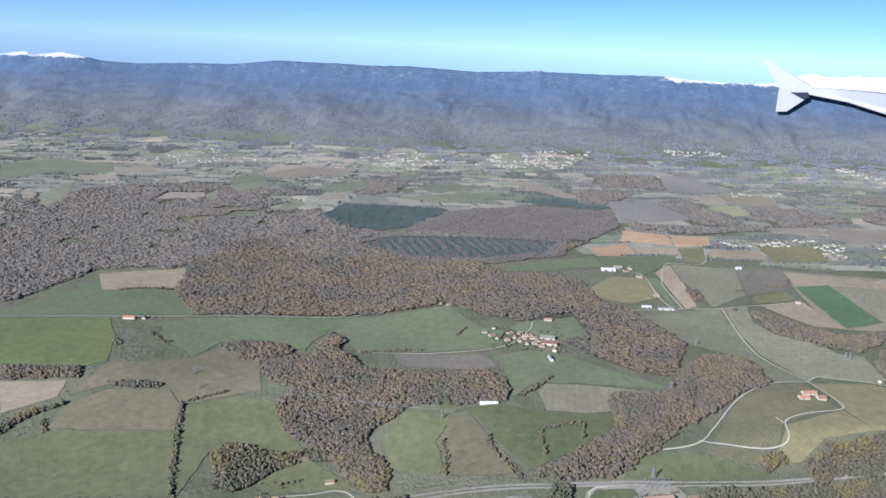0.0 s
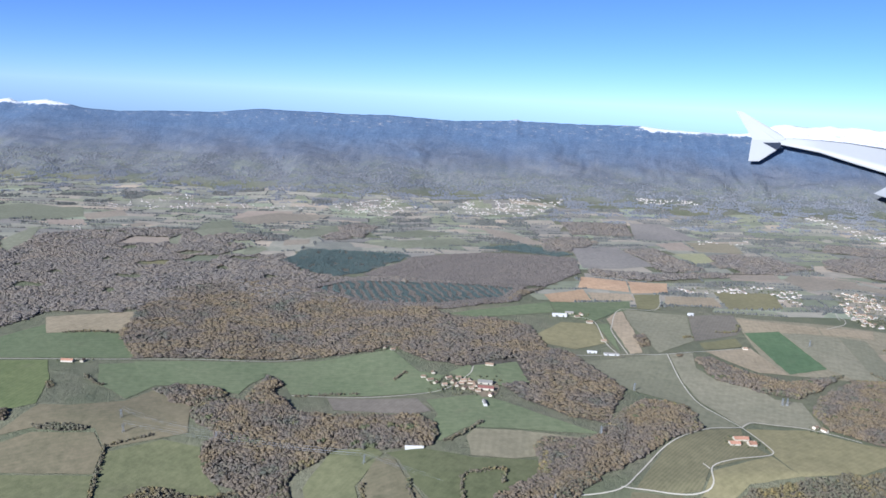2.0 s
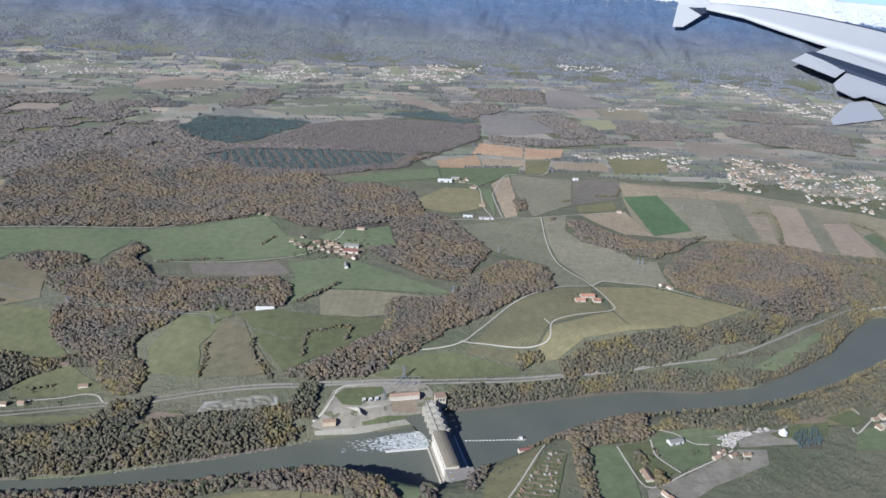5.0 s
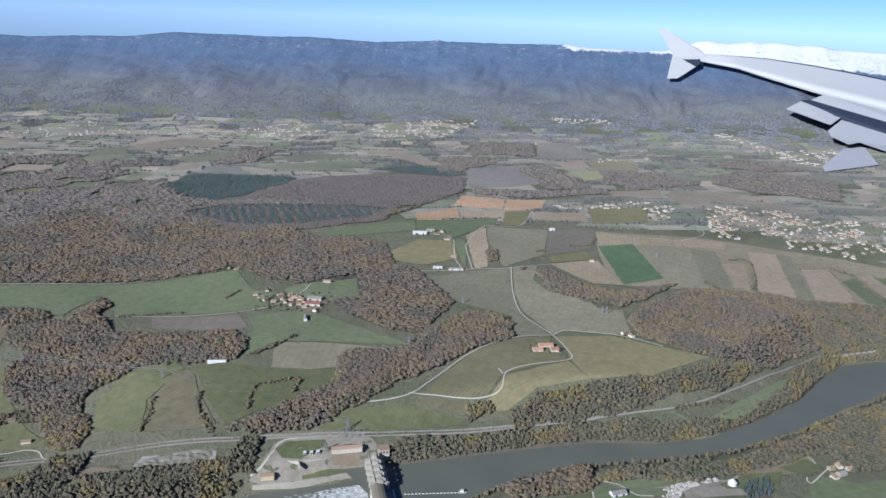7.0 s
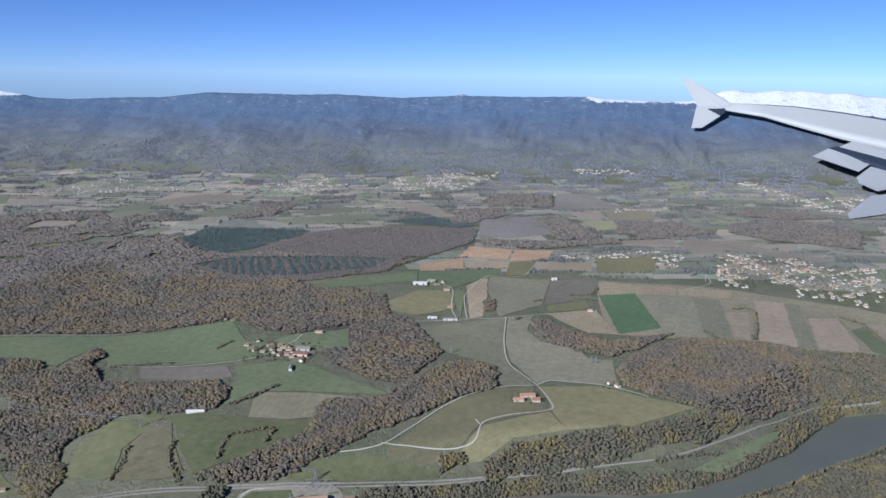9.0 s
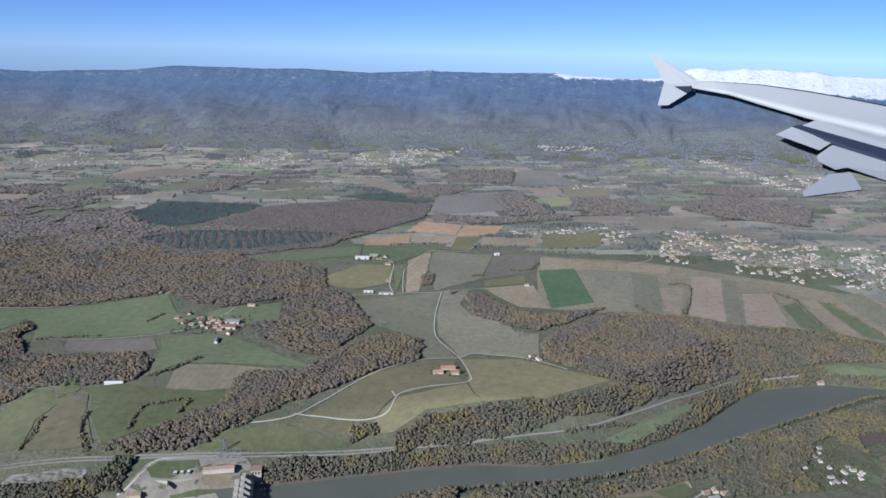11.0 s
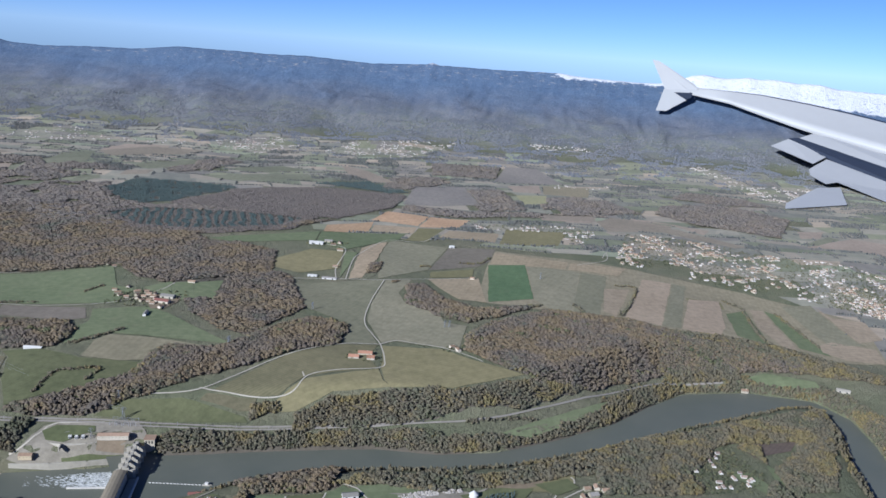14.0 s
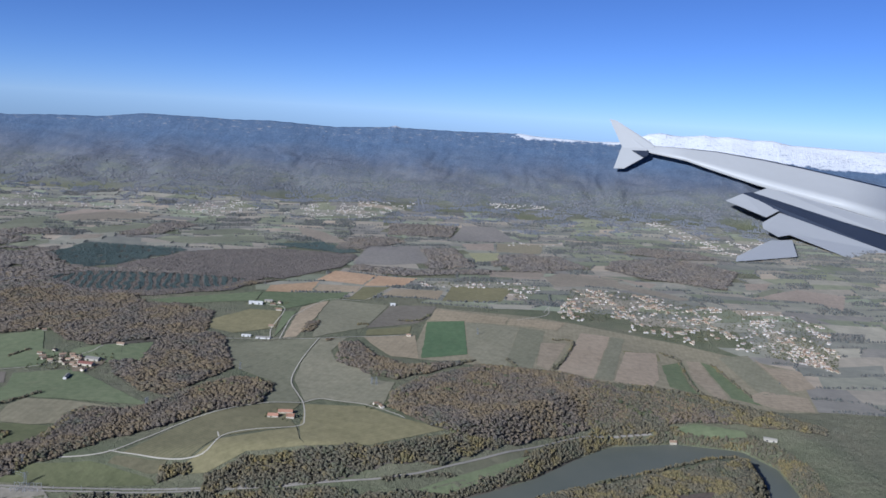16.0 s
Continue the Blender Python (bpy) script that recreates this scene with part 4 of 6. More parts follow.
wood("autumn", (-774, 1127), (-711, 1030), (-681, 1038), (-477, 1075), (-384, 1105), (-369, 1138), (-308, 1080), (-252, 1057), (-223, 1076), (-215, 1085), (-175, 1104), (-157, 1017), (-198, 996), (-166, 951), (-116, 910), (-73, 896), (-51, 964), (-32, 1011), (-60, 1082), (-91, 1149), (-128, 1168), (-148, 1264), (-212, 1293), (-279, 1287), (-308, 1324), (-187, 1387), (-107, 1526), (-157, 1495), (-190, 1403), (-294, 1344), (-429, 1353), (-549, 1435), (-635, 1520), (-769, 1392), (-800, 1260))
wood("autumn", (-1029, 1514), (-887, 1612), (-679, 1674), (-583, 1586), (-635, 1520), (-769, 1392), (-800, 1260), (-828, 1209))
wood("young", (-472, 1573), (-391, 1750), (-221, 1842), (-14, 1868), (-22, 1688), (-108, 1537), (-322, 1527), (-441, 1537))
wood("conifer", (-671, 1664), (-639, 1774), (-439, 1791), (-396, 1767), (-476, 1588), (-533, 1554), (-587, 1590))
wood("conifer_rows", (-546, 1446), (-494, 1517), (-165, 1504), (-195, 1416), (-301, 1355), (-433, 1368))
OPEN.append([(-546, 1446), (-494, 1517), (-165, 1504), (-195, 1416), (-301, 1355), (-433, 1368)])
wood("young", (-585, 1440), (-500, 1545), (-145, 1530), (-165, 1400), (-285, 1330), (-440, 1340))
wood("conifer", (-243, 1899), (-133, 1995), (-15, 1909), (-55, 1870))
wood("autumn", (194, 971), (215, 1014), (301, 1101), (363, 1101), (419, 1105), (533, 1068), (510, 1009), (440, 970), (353, 891), (291, 856), (250, 874), (222, 897), (193, 918))
wood("autumn", (551, 1090), (611, 1054), (666, 1037), (633, 1023), (589, 1024), (549, 1008), (481, 1000))
wood("autumn", (87, 1142), (113, 1160), (150, 1102), (202, 1073), (297, 1122), (237, 1056), (193, 1011), (150, 1028), (100, 1067))
wood("autumn", (-251, 687), (-224, 691), (-172, 732), (-137, 736), (-96, 776), (-45, 819), (-10, 863), (43, 905), (37, 970), (-15, 981), (-61, 920), (-83, 867), (-107, 847), (-147, 850), (-162, 827), (-158, 793), (-158, 750), (-183, 729), (-227, 700))
wood("golden", (28, 751), (60, 780), (121, 800), (195, 815), (272, 859), (353, 893), (278, 829), (142, 765), (31, 730))
wood("golden", (-22, 750), (7, 760), (13, 752), (-14, 731))
wood("golden", (-94, 686), (-85, 697), (26, 722), (129, 753), (171, 762), (187, 754), (274, 784), (353, 850), (432, 925), (405, 879), (284, 776), (196, 740), (27, 699), (-86, 673))
wood("autumn", (-567, 890), (-539, 919), (-517, 912), (-514, 960), (-509, 998), (-485, 979), (-486, 938), (-463, 914), (-444, 885), (-406, 880), (-352, 883), (-299, 884), (-275, 865), (-269, 835), (-277, 814), (-310, 805), (-341, 805), (-381, 804), (-394, 783), (-413, 768), (-419, 748), (-410, 726), (-392, 706), (-387, 683), (-388, 664), (-404, 664), (-428, 683), (-451, 714), (-474, 740), (-499, 747), (-518, 772), (-529, 803), (-519, 826), (-547, 845), (-566, 866))
wood("autumn", (-635, 930), (-614, 952), (-566, 951), (-541, 928), (-551, 909), (-567, 890), (-605, 899))
wood("golden", (-486, 589), (-438, 598), (-403, 652), (-368, 652), (-364, 583), (-394, 572), (-474, 560))
wood("golden", (-505, 540), (-465, 547), (-400, 557), (-345, 576), (-290, 592), (-250, 607), (-228, 625), (-240, 640), (-320, 610), (-364, 592), (-394, 580), (-486, 592))
wood("golden", (-367, 604), (-321, 617), (-240, 646), (-232, 676), (-212, 679), (-213, 640), (-283, 614), (-338, 595))
wood("autumn", (-442, 502), (-344, 515), (-232, 545), (-193, 554), (-145, 543), (-124, 512), (-241, 524), (-309, 500), (-431, 481))
wood("golden", (-31, 635), (91, 633), (190, 659), (252, 690), (319, 730), (401, 795), (481, 836), (540, 873), (594, 903), (617, 893), (613, 827), (569, 753), (570, 826), (501, 816), (459, 787), (407, 758), (351, 711), (263, 670), (192, 642))
wood("golden", (573, 846), (595, 830), (595, 780), (573, 722), (534, 715), (549, 762))
wood("autumn", (-76, 535), (-62, 598), (-7, 660), (37, 688), (113, 695), (93, 635), (38, 623), (3, 637), (-45, 602), (-68, 532))
wood("autumn", (20, 612), (32, 601), (33, 571), (31, 500), (17, 500), (19, 562))
wood("autumn", (-12, 634), (3, 637), (38, 623), (93, 635), (104, 633), (88, 620), (63, 611), (33, 604), (20, 611), (6, 622))
wood("golden", (113, 652), (140, 664), (167, 662), (195, 683), (220, 684), (189, 661), (158, 651), (128, 641), (106, 638))
wood("golden", (73, 590), (75, 598), (81, 600), (84, 588), (81, 580), (77, 579))
wood("golden", (86, 576), (94, 572), (95, 560), (86, 552), (80, 552), (86, 562))
wood("autumn", (-171, 530), (-158, 540), (-158, 500), (-168, 499))
wood("autumn", (-110, 585), (-99, 532), (-99, 505), (-112, 503))
wood("golden", (550, 859), (599, 901), (647, 946), (628, 873), (575, 771), (530, 704), (521, 753), (560, 803), (567, 829))
wood("golden", (342, 719), (402, 778), (456, 807), (540, 845), (536, 814), (501, 808), (473, 791), (444, 755), (428, 719), (393, 693), (337, 677))
wood("golden", (516, 733), (525, 698), (511, 671), (484, 666), (502, 708))
wood("golden", (454, 1085), (553, 1104), (630, 1097), (688, 1062), (759, 1017), (750, 997), (673, 1016), (620, 1034), (568, 1031), (546, 997), (476, 973), (440, 975))
wood("autumn", (110, 2014), (208, 2053), (274, 1792), (168, 1740))
wood("autumn", (607, 1993), (784, 2074), (917, 1972), (821, 1747), (659, 1800), (576, 1880))
wood("autumn", (318, 1961), (476, 2003), (542, 1870), (355, 1787))
wood("autumn", (-10, 2373), (195, 2429), (185, 2223), (12, 2195))
wood("autumn", (1, 1745), (162, 1728), (302, 1769), (437, 1824), (457, 1802), (294, 1716), (134, 1659), (2, 1673))
wood("autumn", (-869, 837), (-830, 841), (-769, 843), (-766, 823), (-854, 812))
wood("golden", (-729, 816), (-706, 823), (-666, 823), (-670, 816), (-720, 809))
wood("golden", (-574, 713), (-563, 731), (-540, 733), (-526, 726), (-491, 725), (-470, 736), (-448, 714), (-477, 715), (-496, 702), (-512, 682), (-520, 668), (-534, 656), (-556, 660), (-554, 672), (-564, 691))
wood("golden", (-455, 718), (-430, 735), (-412, 722), (-394, 704), (-390, 680), (-398, 662), (-418, 670), (-432, 690))
wood("autumn", (-158, 837), (-102, 850), (-121, 798), (-97, 767), (-164, 699), (-220, 682), (-252, 680), (-194, 732), (-161, 768))
wood("autumn", (-793, 1512), (-807, 1680), (-681, 1723), (-614, 1590), (-497, 1548), (-374, 1563), (-273, 1521), (-424, 1498), (-504, 1442), (-481, 1345), (-624, 1340))
wood("autumn", (309, 1960), (402, 2022), (460, 1948), (405, 1862), (308, 1827))
wood("autumn", (-1005, 1760), (-903, 1845), (-761, 1773), (-812, 1690), (-914, 1602))
wood("autumn", (-669, 2038), (-588, 2221), (-527, 2174), (-538, 1951), (-614, 1881))
wood("autumn", (721, 2248), (869, 2220), (926, 2126), (763, 2083), (649, 2094))
wood("autumn", (-93, 2072), (23, 2183), (70, 2107), (-26, 1934), (-79, 1896))
wood("autumn", (62, 1156), (75, 1163), (75, 1153), (64, 1146))
wood("autumn", (14, 1242), (33, 1254), (35, 1195), (18, 1186))
wood("autumn", (-1033, 1021), (-981, 1057), (-932, 1215), (-797, 1245), (-801, 1282), (-743, 1329), (-853, 1380), (-966, 1444), (-703, 1573), (-796, 1570), (-876, 1596), (-791, 1674), (-927, 1743), (-1139, 1689), (-1212, 1543), (-1262, 1366))
wood("autumn", (-1370, 1643), (-1317, 1682), (-1212, 1843), (-1062, 1922), (-815, 1911), (-720, 1863), (-912, 1775), (-1139, 1689), (-1212, 1543), (-1248, 1446))
wood("golden", (350, 705), (406, 752), (462, 788), (467, 771), (447, 744), (429, 723), (441, 702), (435, 688), (346, 668))
wood("conifer", (238, 648), (261, 659), (261, 640), (254, 620), (232, 619), (233, 639))
wood("golden", (506, 811), (521, 803), (520, 766), (510, 782), (496, 796))
wood("young", (-1182, 1751), (-1096, 1768), (-890, 1790), (-823, 1789), (-927, 1743), (-1119, 1700))
wood("golden", (-820, 698), (-809, 738), (-786, 763), (-756, 778), (-763, 768), (-788, 744), (-798, 719))

# ---- houses ----
def thing(name, label, category, group=""):
    return tagged(new(name), label, category, group)


def gable(name, long, wide, eave, ridge, wall_mat, roof_mat, label, category="house", windows=3, chimney=True, hip=0.0, group=""):
    """A house with its long side along x: walls, roof slabs with eaves, windows, door, chimney."""
    root = thing(name, label, category, group)
    a, b = long / 2, wide / 2
    bm = bmesh.new()
    box(bm, -a, a, -b, b, -1.2, eave)
    for s in (-1, 1):
        v = [bm.verts.new(p) for p in ((s * a, -b, eave), (s * a, b, eave), (s * a, 0, ridge))]
        w = [bm.verts.new(p) for p in ((s * (a - 0.15), -b, eave), (s * (a - 0.15), b, eave), (s * (a - 0.15), 0, ridge))]
        bm.faces.new(v if s > 0 else v[::-1])
        bm.faces.new(w[::-1] if s > 0 else w)
        for k in range(3):
            bm.faces.new((v[k], w[k], w[(k + 1) % 3], v[(k + 1) % 3]))
    part("wall", bm, wall_mat, root)
    bm = bmesh.new()
    o, t, rise = 0.28, 0.16, (ridge - eave) / b
    for s in (-1, 1):
        low = (s * (b + o), eave - o * rise)
        p = [(-a - o, *low), (a + o, *low), (a + o - hip, 0, ridge), (-a - o + hip, 0, ridge)]
        lo, hi = [bm.verts.new(q) for q in p], [bm.verts.new((q[0], q[1], q[2] + t)) for q in p]
        bm.faces.new(hi if s < 0 else hi[::-1])
        bm.faces.new(lo[::-1] if s < 0 else lo)
        for k in range(4):
            bm.faces.new((lo[k], lo[(k + 1) % 4], hi[(k + 1) % 4], hi[k]))
    if hip:
        for s in (-1, 1):
            v = [bm.verts.new(p) for p in ((s * (a + o), -b - o, eave - o * rise + t), (s * (a + o), b + o, eave - o * rise + t), (s * (a + o - hip), 0, ridge + t))]
            bm.faces.new(v if s > 0 else v[::-1])
    top = part("roof", bm, roof_mat, root)
    if chimney:
        bm = bmesh.new()
        box(bm, a * 0.35, a * 0.35 + 0.4, -0.7, -0.3, ridge - 1.0, ridge + 0.55)
        part("chimney", bm, wall_mat, top)
    for k in range(windows):
        bm = bmesh.new()
        x = -a + long * (k + 0.5) / windows
        box(bm, x - 0.22, x + 0.22, -b - 0.03, -b + 0.1, eave * 0.45, eave * 0.45 + 0.62)
        part("window", bm, DARK, root)
    bm = bmesh.new()
    box(bm, a - 0.05, a + 0.03, -0.25, 0.25, -0.2, 0.95)
    part("door", bm, DARK, root)
    return root


def stand(ob, x, y, turn=0.0, z=None):
    ob.matrix_world = pose(x, y, (land(x, y) if z is None else z) + 0.3, 0, 0, turn)
    return ob


HOUSE_GROUP = "houses of the villages on the plain"
MODELS = [gable("house", 6.4, 5.2, 2.0, 3.5, PLASTER, ROOF, "white plastered village house with a brown tiled roof", group=HOUSE_GROUP),
          gable("house", 8.2, 5.2, 1.9, 3.4, PLASTER, ROOF, "long white village house with a brown tiled roof", group=HOUSE_GROUP, windows=4),
          gable("house", 5.6, 5.6, 2.5, 4.2, PLASTER, ROOF, "square white two-storey house with a hipped tiled roof", group=HOUSE_GROUP, hip=1.6),
          gable("house", 6.8, 4.8, 1.9, 3.1, PLASTER, ROOF_GREY, "pale village house with a grey roof", group=HOUSE_GROUP)]
for n, model in enumerate(MODELS):
    stand(model, *((474, 1460), (492, 1490), (520, 1520), (545, 1490))[n], 20 * n)
houses_left = 292


def spots(n, outline, gap):
    """Up to n places within an outline, loosely in rows and in clusters."""
    xs, ys = np.array(outline).T
    nx, ny = np.meshgrid(np.arange(-1500, 1500, gap), np.arange(-1500, 1500, gap * 1.25))
    c, s = math.cos(0.3), math.sin(0.3)
    x, y = (nx * c - ny * s).ravel() + xs.mean(), (nx * s + ny * c).ravel() + ys.mean()
    x, y = x + gen.uniform(-0.28, 0.28, x.shape) * gap, y + gen.uniform(-0.28, 0.28, y.shape) * gap
    ok = inside(x, y, outline)
    x, y = x[ok], y[ok]
    order = np.argsort(-wave(x, y, 70, 52) - 0.7 * wave(x, y, 28, 53) - gen.uniform(0, 2.2, len(x)))[:n]
    return list(zip(x[order].tolist(), y[order].tolist()))


def far_houses(places):
    """Houses of a distant village in one mesh."""
    verts, faces = [], []
    for x, y in places:
        a, b, e = gen.uniform(1.6, 3.4), gen.uniform(1.4, 2.2), gen.uniform(1.0, 1.7)
        turn, z, base = gen.choice([0.1, 0.25, 1.6, 1.8]) + gen.uniform(-0.15, 0.15), land(x, y), len(verts)
        c, s = math.cos(turn), math.sin(turn)
        for u, v, w in ((-a, -b, -2), (a, -b, -2), (a, b, -2), (-a, b, -2), (-a, -b, e), (a, -b, e), (a, b, e), (-a, b, e), (-a, 0, e + 1.4), (a, 0, e + 1.4)):
            verts.append((x + c * u - s * v, y + s * u + c * v, z + w))
        faces += [tuple(base + k for k in f) for f in ((0, 1, 5, 4), (1, 2, 6, 5), (2, 3, 7, 6), (3, 0, 4, 7), (5, 6, 9), (7, 4, 8), (4, 5, 9, 8), (6, 7, 8, 9))]
    ob = sheet("distant_houses", verts, faces, FAR_WALL)
    ob.data.materials.append(FAR_ROOF)
    for n, p in enumerate(ob.data.polygons):
        p.material_index = 1 if n % 8 >= 6 else 0
    return tagged(ob, "small white houses of a distant village at the mountain foot", "village", kind="stuff")


def village(n, *outline):
    global houses_left
    outline = list(outline)
    away = np.array(outline)[:, 1].mean() > 1800
    OPEN.append(outline)
    n = int(n * (1.3 if n > 60 and not away else 1.6 if n > 30 else 1))
    places = spots(n, outline, 6.5 if away else 6.4)
    if away:
        far_houses(places)
    else:
        base_turn = 15
        singly = places[:max(0, min(houses_left, int(n * 0.6) if n > 50 else n))]
        houses_left -= len(singly)
        if len(singly) < n:
            far_houses(places[len(singly):])
        for x, y in singly:
            m = MODELS[gen.randint(len(MODELS))]
            ob = copy_thing(m, Matrix())
            ob.matrix_basis = pose(x, y, land(x, y) + 0.3, 0, 0, base_turn + gen.choice([0, 90, 180, 270]) + gen.uniform(-22, 22)) @ Matrix.Diagonal((gen.uniform(0.75, 1.25), gen.uniform(0.75, 1.0), gen.uniform(0.6, 0.85), 1))
    trees = spots(9999, outline, 4.4 if n > 20 else 3.6)
    gen.shuffle(trees)
    trees = [q for q in trees if all((q[0] - a) ** 2 + (q[1] - b) ** 2 > 11 for a, b in places)]
    x, y = np.array(trees[:int(n * (2.6 if away else 3.6 if n > 20 else 12))]).T
    plant("garden_trees", x, y, gen.uniform(1.0, 1.7 if away else 2.3, len(x)), CROWNS["cap"], LEAF["garden"], "dark green and brown garden trees between the houses", 0.3, gen.uniform(1.4, 2.4 if away else 3.6, len(x)))


village(280, (429, 1390), (478, 1634), (594, 1650), (706, 1566), (793, 1540), (741, 1372), (647, 1334), (555, 1362), (575, 1438), (472, 1384))
village(60, (799, 1382), (865, 1407), (905, 1345), (869, 1258), (821, 1289), (773, 1305))
village(120, (793, 1540), (886, 1541), (938, 1466), (858, 1271), (805, 1292), (728, 1330))
village(48, (164, 1596), (270, 1629), (367, 1656), (414, 1611), (380, 1505), (345, 1515), (343, 1590), (171, 1550))
village(16, (437, 734), (480, 796), (489, 786), (510, 738), (488, 702), (433, 690))
village(90, (-1384, 2268), (-1222, 2522), (-1061, 2416), (-735, 2425), (-739, 2377), (-1030, 2343), (-1303, 2191))
village(130, (-721, 2470), (-559, 2607), (-446, 2507), (-538, 2350), (-668, 2377))
village(160, (-361, 2436), (-295, 2616), (41, 2746), (3, 2651), (-81, 2437), (-181, 2381))
village(40, (274, 2792), (512, 2782), (507, 2746), (308, 2732))
village(150, (769, 2671), (855, 2646), (963, 2446), (1212, 2497), (1116, 2232), (936, 2235), (872, 2480))
village(14, (336, 2212), (513, 2259), (496, 2177), (343, 2151))
village(20, (-1268, 1876), (-1219, 1917), (-1138, 1787), (-1183, 1748))

# ---- farms ----
def shed(name, long, wide, eave, ridge, wall_mat, roof_mat, label, x, y, turn, doors=2, z=None):
    ob = gable(name, long, wide, eave, ridge, wall_mat, roof_mat, label, "farm building", windows=0, chimney=False)
    for k in range(doors):
        bm = bmesh.new()
        c = -long / 2 + long * (k + 0.5) / doors
        box(bm, c - 1.0, c + 1.0, -wide / 2 - 0.04, -wide / 2 + 0.1, -0.5, eave * 0.75)
        part("gate", bm, DARK, ob)
    return stand(ob, x, y, turn, z)


FARM = "houses of the farm hamlets"


def farmhouse(x, y, turn, long=6.5, wide=4.6, label="white farmhouse with a brown tiled roof", roof=None):
    return stand(gable("farmhouse", long, wide, 2.1, 2.1 + wide * 0.3, PLASTER, roof or ROOF, label, group=FARM), x, y, turn)


shed("barn", 20, 8, 3.4, 5.4, PLASTER, RED, "long barn with a dark red sheet roof", -218, 976, -4)
shed("barn", 19, 10, 3.2, 5.0, CONCRETE, ROOF_GREY, "large barn with a pale grey roof", -219, 997, -4)
for place_x, place_y, angle in ((-302, 1011, 10), (-290, 1026, 100), (-272, 984, 20), (-262, 995, 80), (-250, 990, 5), (-240, 1002, 95), (-284, 990, 60)):
    farmhouse(place_x, place_y, angle)
farmhouse(-214, 1066, -3, 11, 5, "cream farmhouse with a tan roof at the wood's edge")
farmhouse(-356, 1114, 30)
farmhouse(-368, 1120, 80)
shed("silo_shed", 15, 4, 2.6, 3.6, PALE, ROOF_GREY, "narrow pale shed at the edge of the hamlet", -219, 930, 100)
shed("polytunnel", 20, 4.2, 1.6, 2.8, PALE, PALE, "long white covered shed on the meadow", -294, 806, 8, 0)
shed("barn", 24, 9, 3.0, 4.6, PALE, PALE, "long low barn with a white roof", -96, 1323, 4)
shed("barn", 14, 7, 3.0, 4.6, PLASTER, ROOF_GREY, "farm barn with a grey roof", -78, 1338, 5)
farmhouse(-66, 1322, 20, 9, 6)
farmhouse(-58, 1336, 95, 8, 6)
farmhouse(-48, 1296, 10, 10, 6)
farmhouse(-36, 1208, 15, 8, 5)
shed("greenhouse", 22, 7, 1.8, 2.8, PALE, ROOF_GREY, "low grey-roofed greenhouse shed", -32, 1152, 3)
shed("greenhouse", 14, 6, 1.8, 2.8, PALE, PALE, "low white-roofed greenhouse shed", -60, 1158, 3)
shed("barn", 9, 6, 2.6, 4.0, PALE, PALE, "small pale field barn", 137, 1374, 12, 1)
farmhouse(184, 1216, 5, 7, 5)
# The vineyard estate: three wings round a yard.
farmhouse(66, 866, 8, 12, 7, "long estate house with an orange-red tiled roof", ORANGE)
farmhouse(86, 868, 8, 9, 8, "estate house with an orange-red tiled roof and white gables", ORANGE)
farmhouse(77, 880, 8, 17, 7, "long estate stable with an orange-red tiled roof", ORANGE)
farmhouse(178, 923, 35, 6, 5, "small white house in a clearing")
farmhouse(186, 916, 120, 8, 4.5, "white outbuilding beside the lane")
farmhouse(-445, 682, 15, 9, 5, "white house beside the ravine wood")
farmhouse(-505, 648, 5, 6, 5)
farmhouse(-490, 651, 5, 6, 5)
farmhouse(-478, 717, 30, 7, 5)
farmhouse(-790, 1006, 4, 16, 6, "white farmhouse with an orange tiled roof beside the road", ORANGE)
farmhouse(-770, 1009, 90, 7, 5)
farmhouse(556, 988, 6, 9, 6, "white boathouse on the river bank")
shed("barn", 15, 6.5, 2.2, 3.6, PLASTER, ROOF, "long barn with a pinkish tiled roof among yellow trees", 78, 565, -80, 2)
for place_x, place_y, angle in ((88, 541, -60), (93, 535, -60), (84, 528, 20), (154, 604, 35), (147, 596, 30), (163, 600, 35), (176, 602, 10)):
    farmhouse(place_x, place_y, angle, 7.5, 4.2, "pale works shed with a brown roof beside the yard")
shed("red_shed", 13, 4.5, 2.0, 3.0, PLASTER, RED, "red-roofed shed on the river bank", -20, 606, 15, 1)
shed("works_hall", 16, 9, 2.0, 3.2, CONCRETE, CONCRETE, "pale works hall by the river bend", 676, 985, -14)

for mid_x, mid_y, wide_x, wide_y, count in ((-248, 988, 50, 36, 110), (-75, 1325, 36, 18, 22), (78, 872, 22, 16, 20), (-482, 662, 30, 14, 14), (-360, 1116, 22, 10, 16), (-780, 1006, 26, 8, 12), (182, 920, 14, 12, 12), (150, 598, 26, 8, 18), (88, 538, 8, 14, 10), (90, 600, 6, 8, 8)):
    x, y = mid_x + gen.uniform(-wide_x, wide_x, count), mid_y + gen.uniform(-wide_y, wide_y, count)
    plant("garden_trees", x, y, gen.uniform(0.7, 1.6, count), CROWNS["big"], LEAF["garden"], "dark green and russet trees around the farm buildings")
for place_x, place_y, angle in ((-292, 1000, 30), (-255, 1010, 15), (-232, 985, 100), (-246, 975, 70), (-268, 1008, 40), (-248, 1001, 15), (-238, 994, 5), (-256, 984, 95), (-228, 968, 10), (-212, 958, 80), (-236, 976, 15)):
    farmhouse(place_x, place_y, angle, 6.5 + place_x % 3, 5)

# ---- the dam ----
# Along the dam: a line from the north bank to the south bank.
DAM = Matrix.Translation((-92, 616, 0)) @ Matrix.Rotation(radians(-76.5), 4, "Z")


def dam_part(name, bm, mat, root, label=""):
    bm.transform(DAM)
    return part(name, bm, mat, root, label)


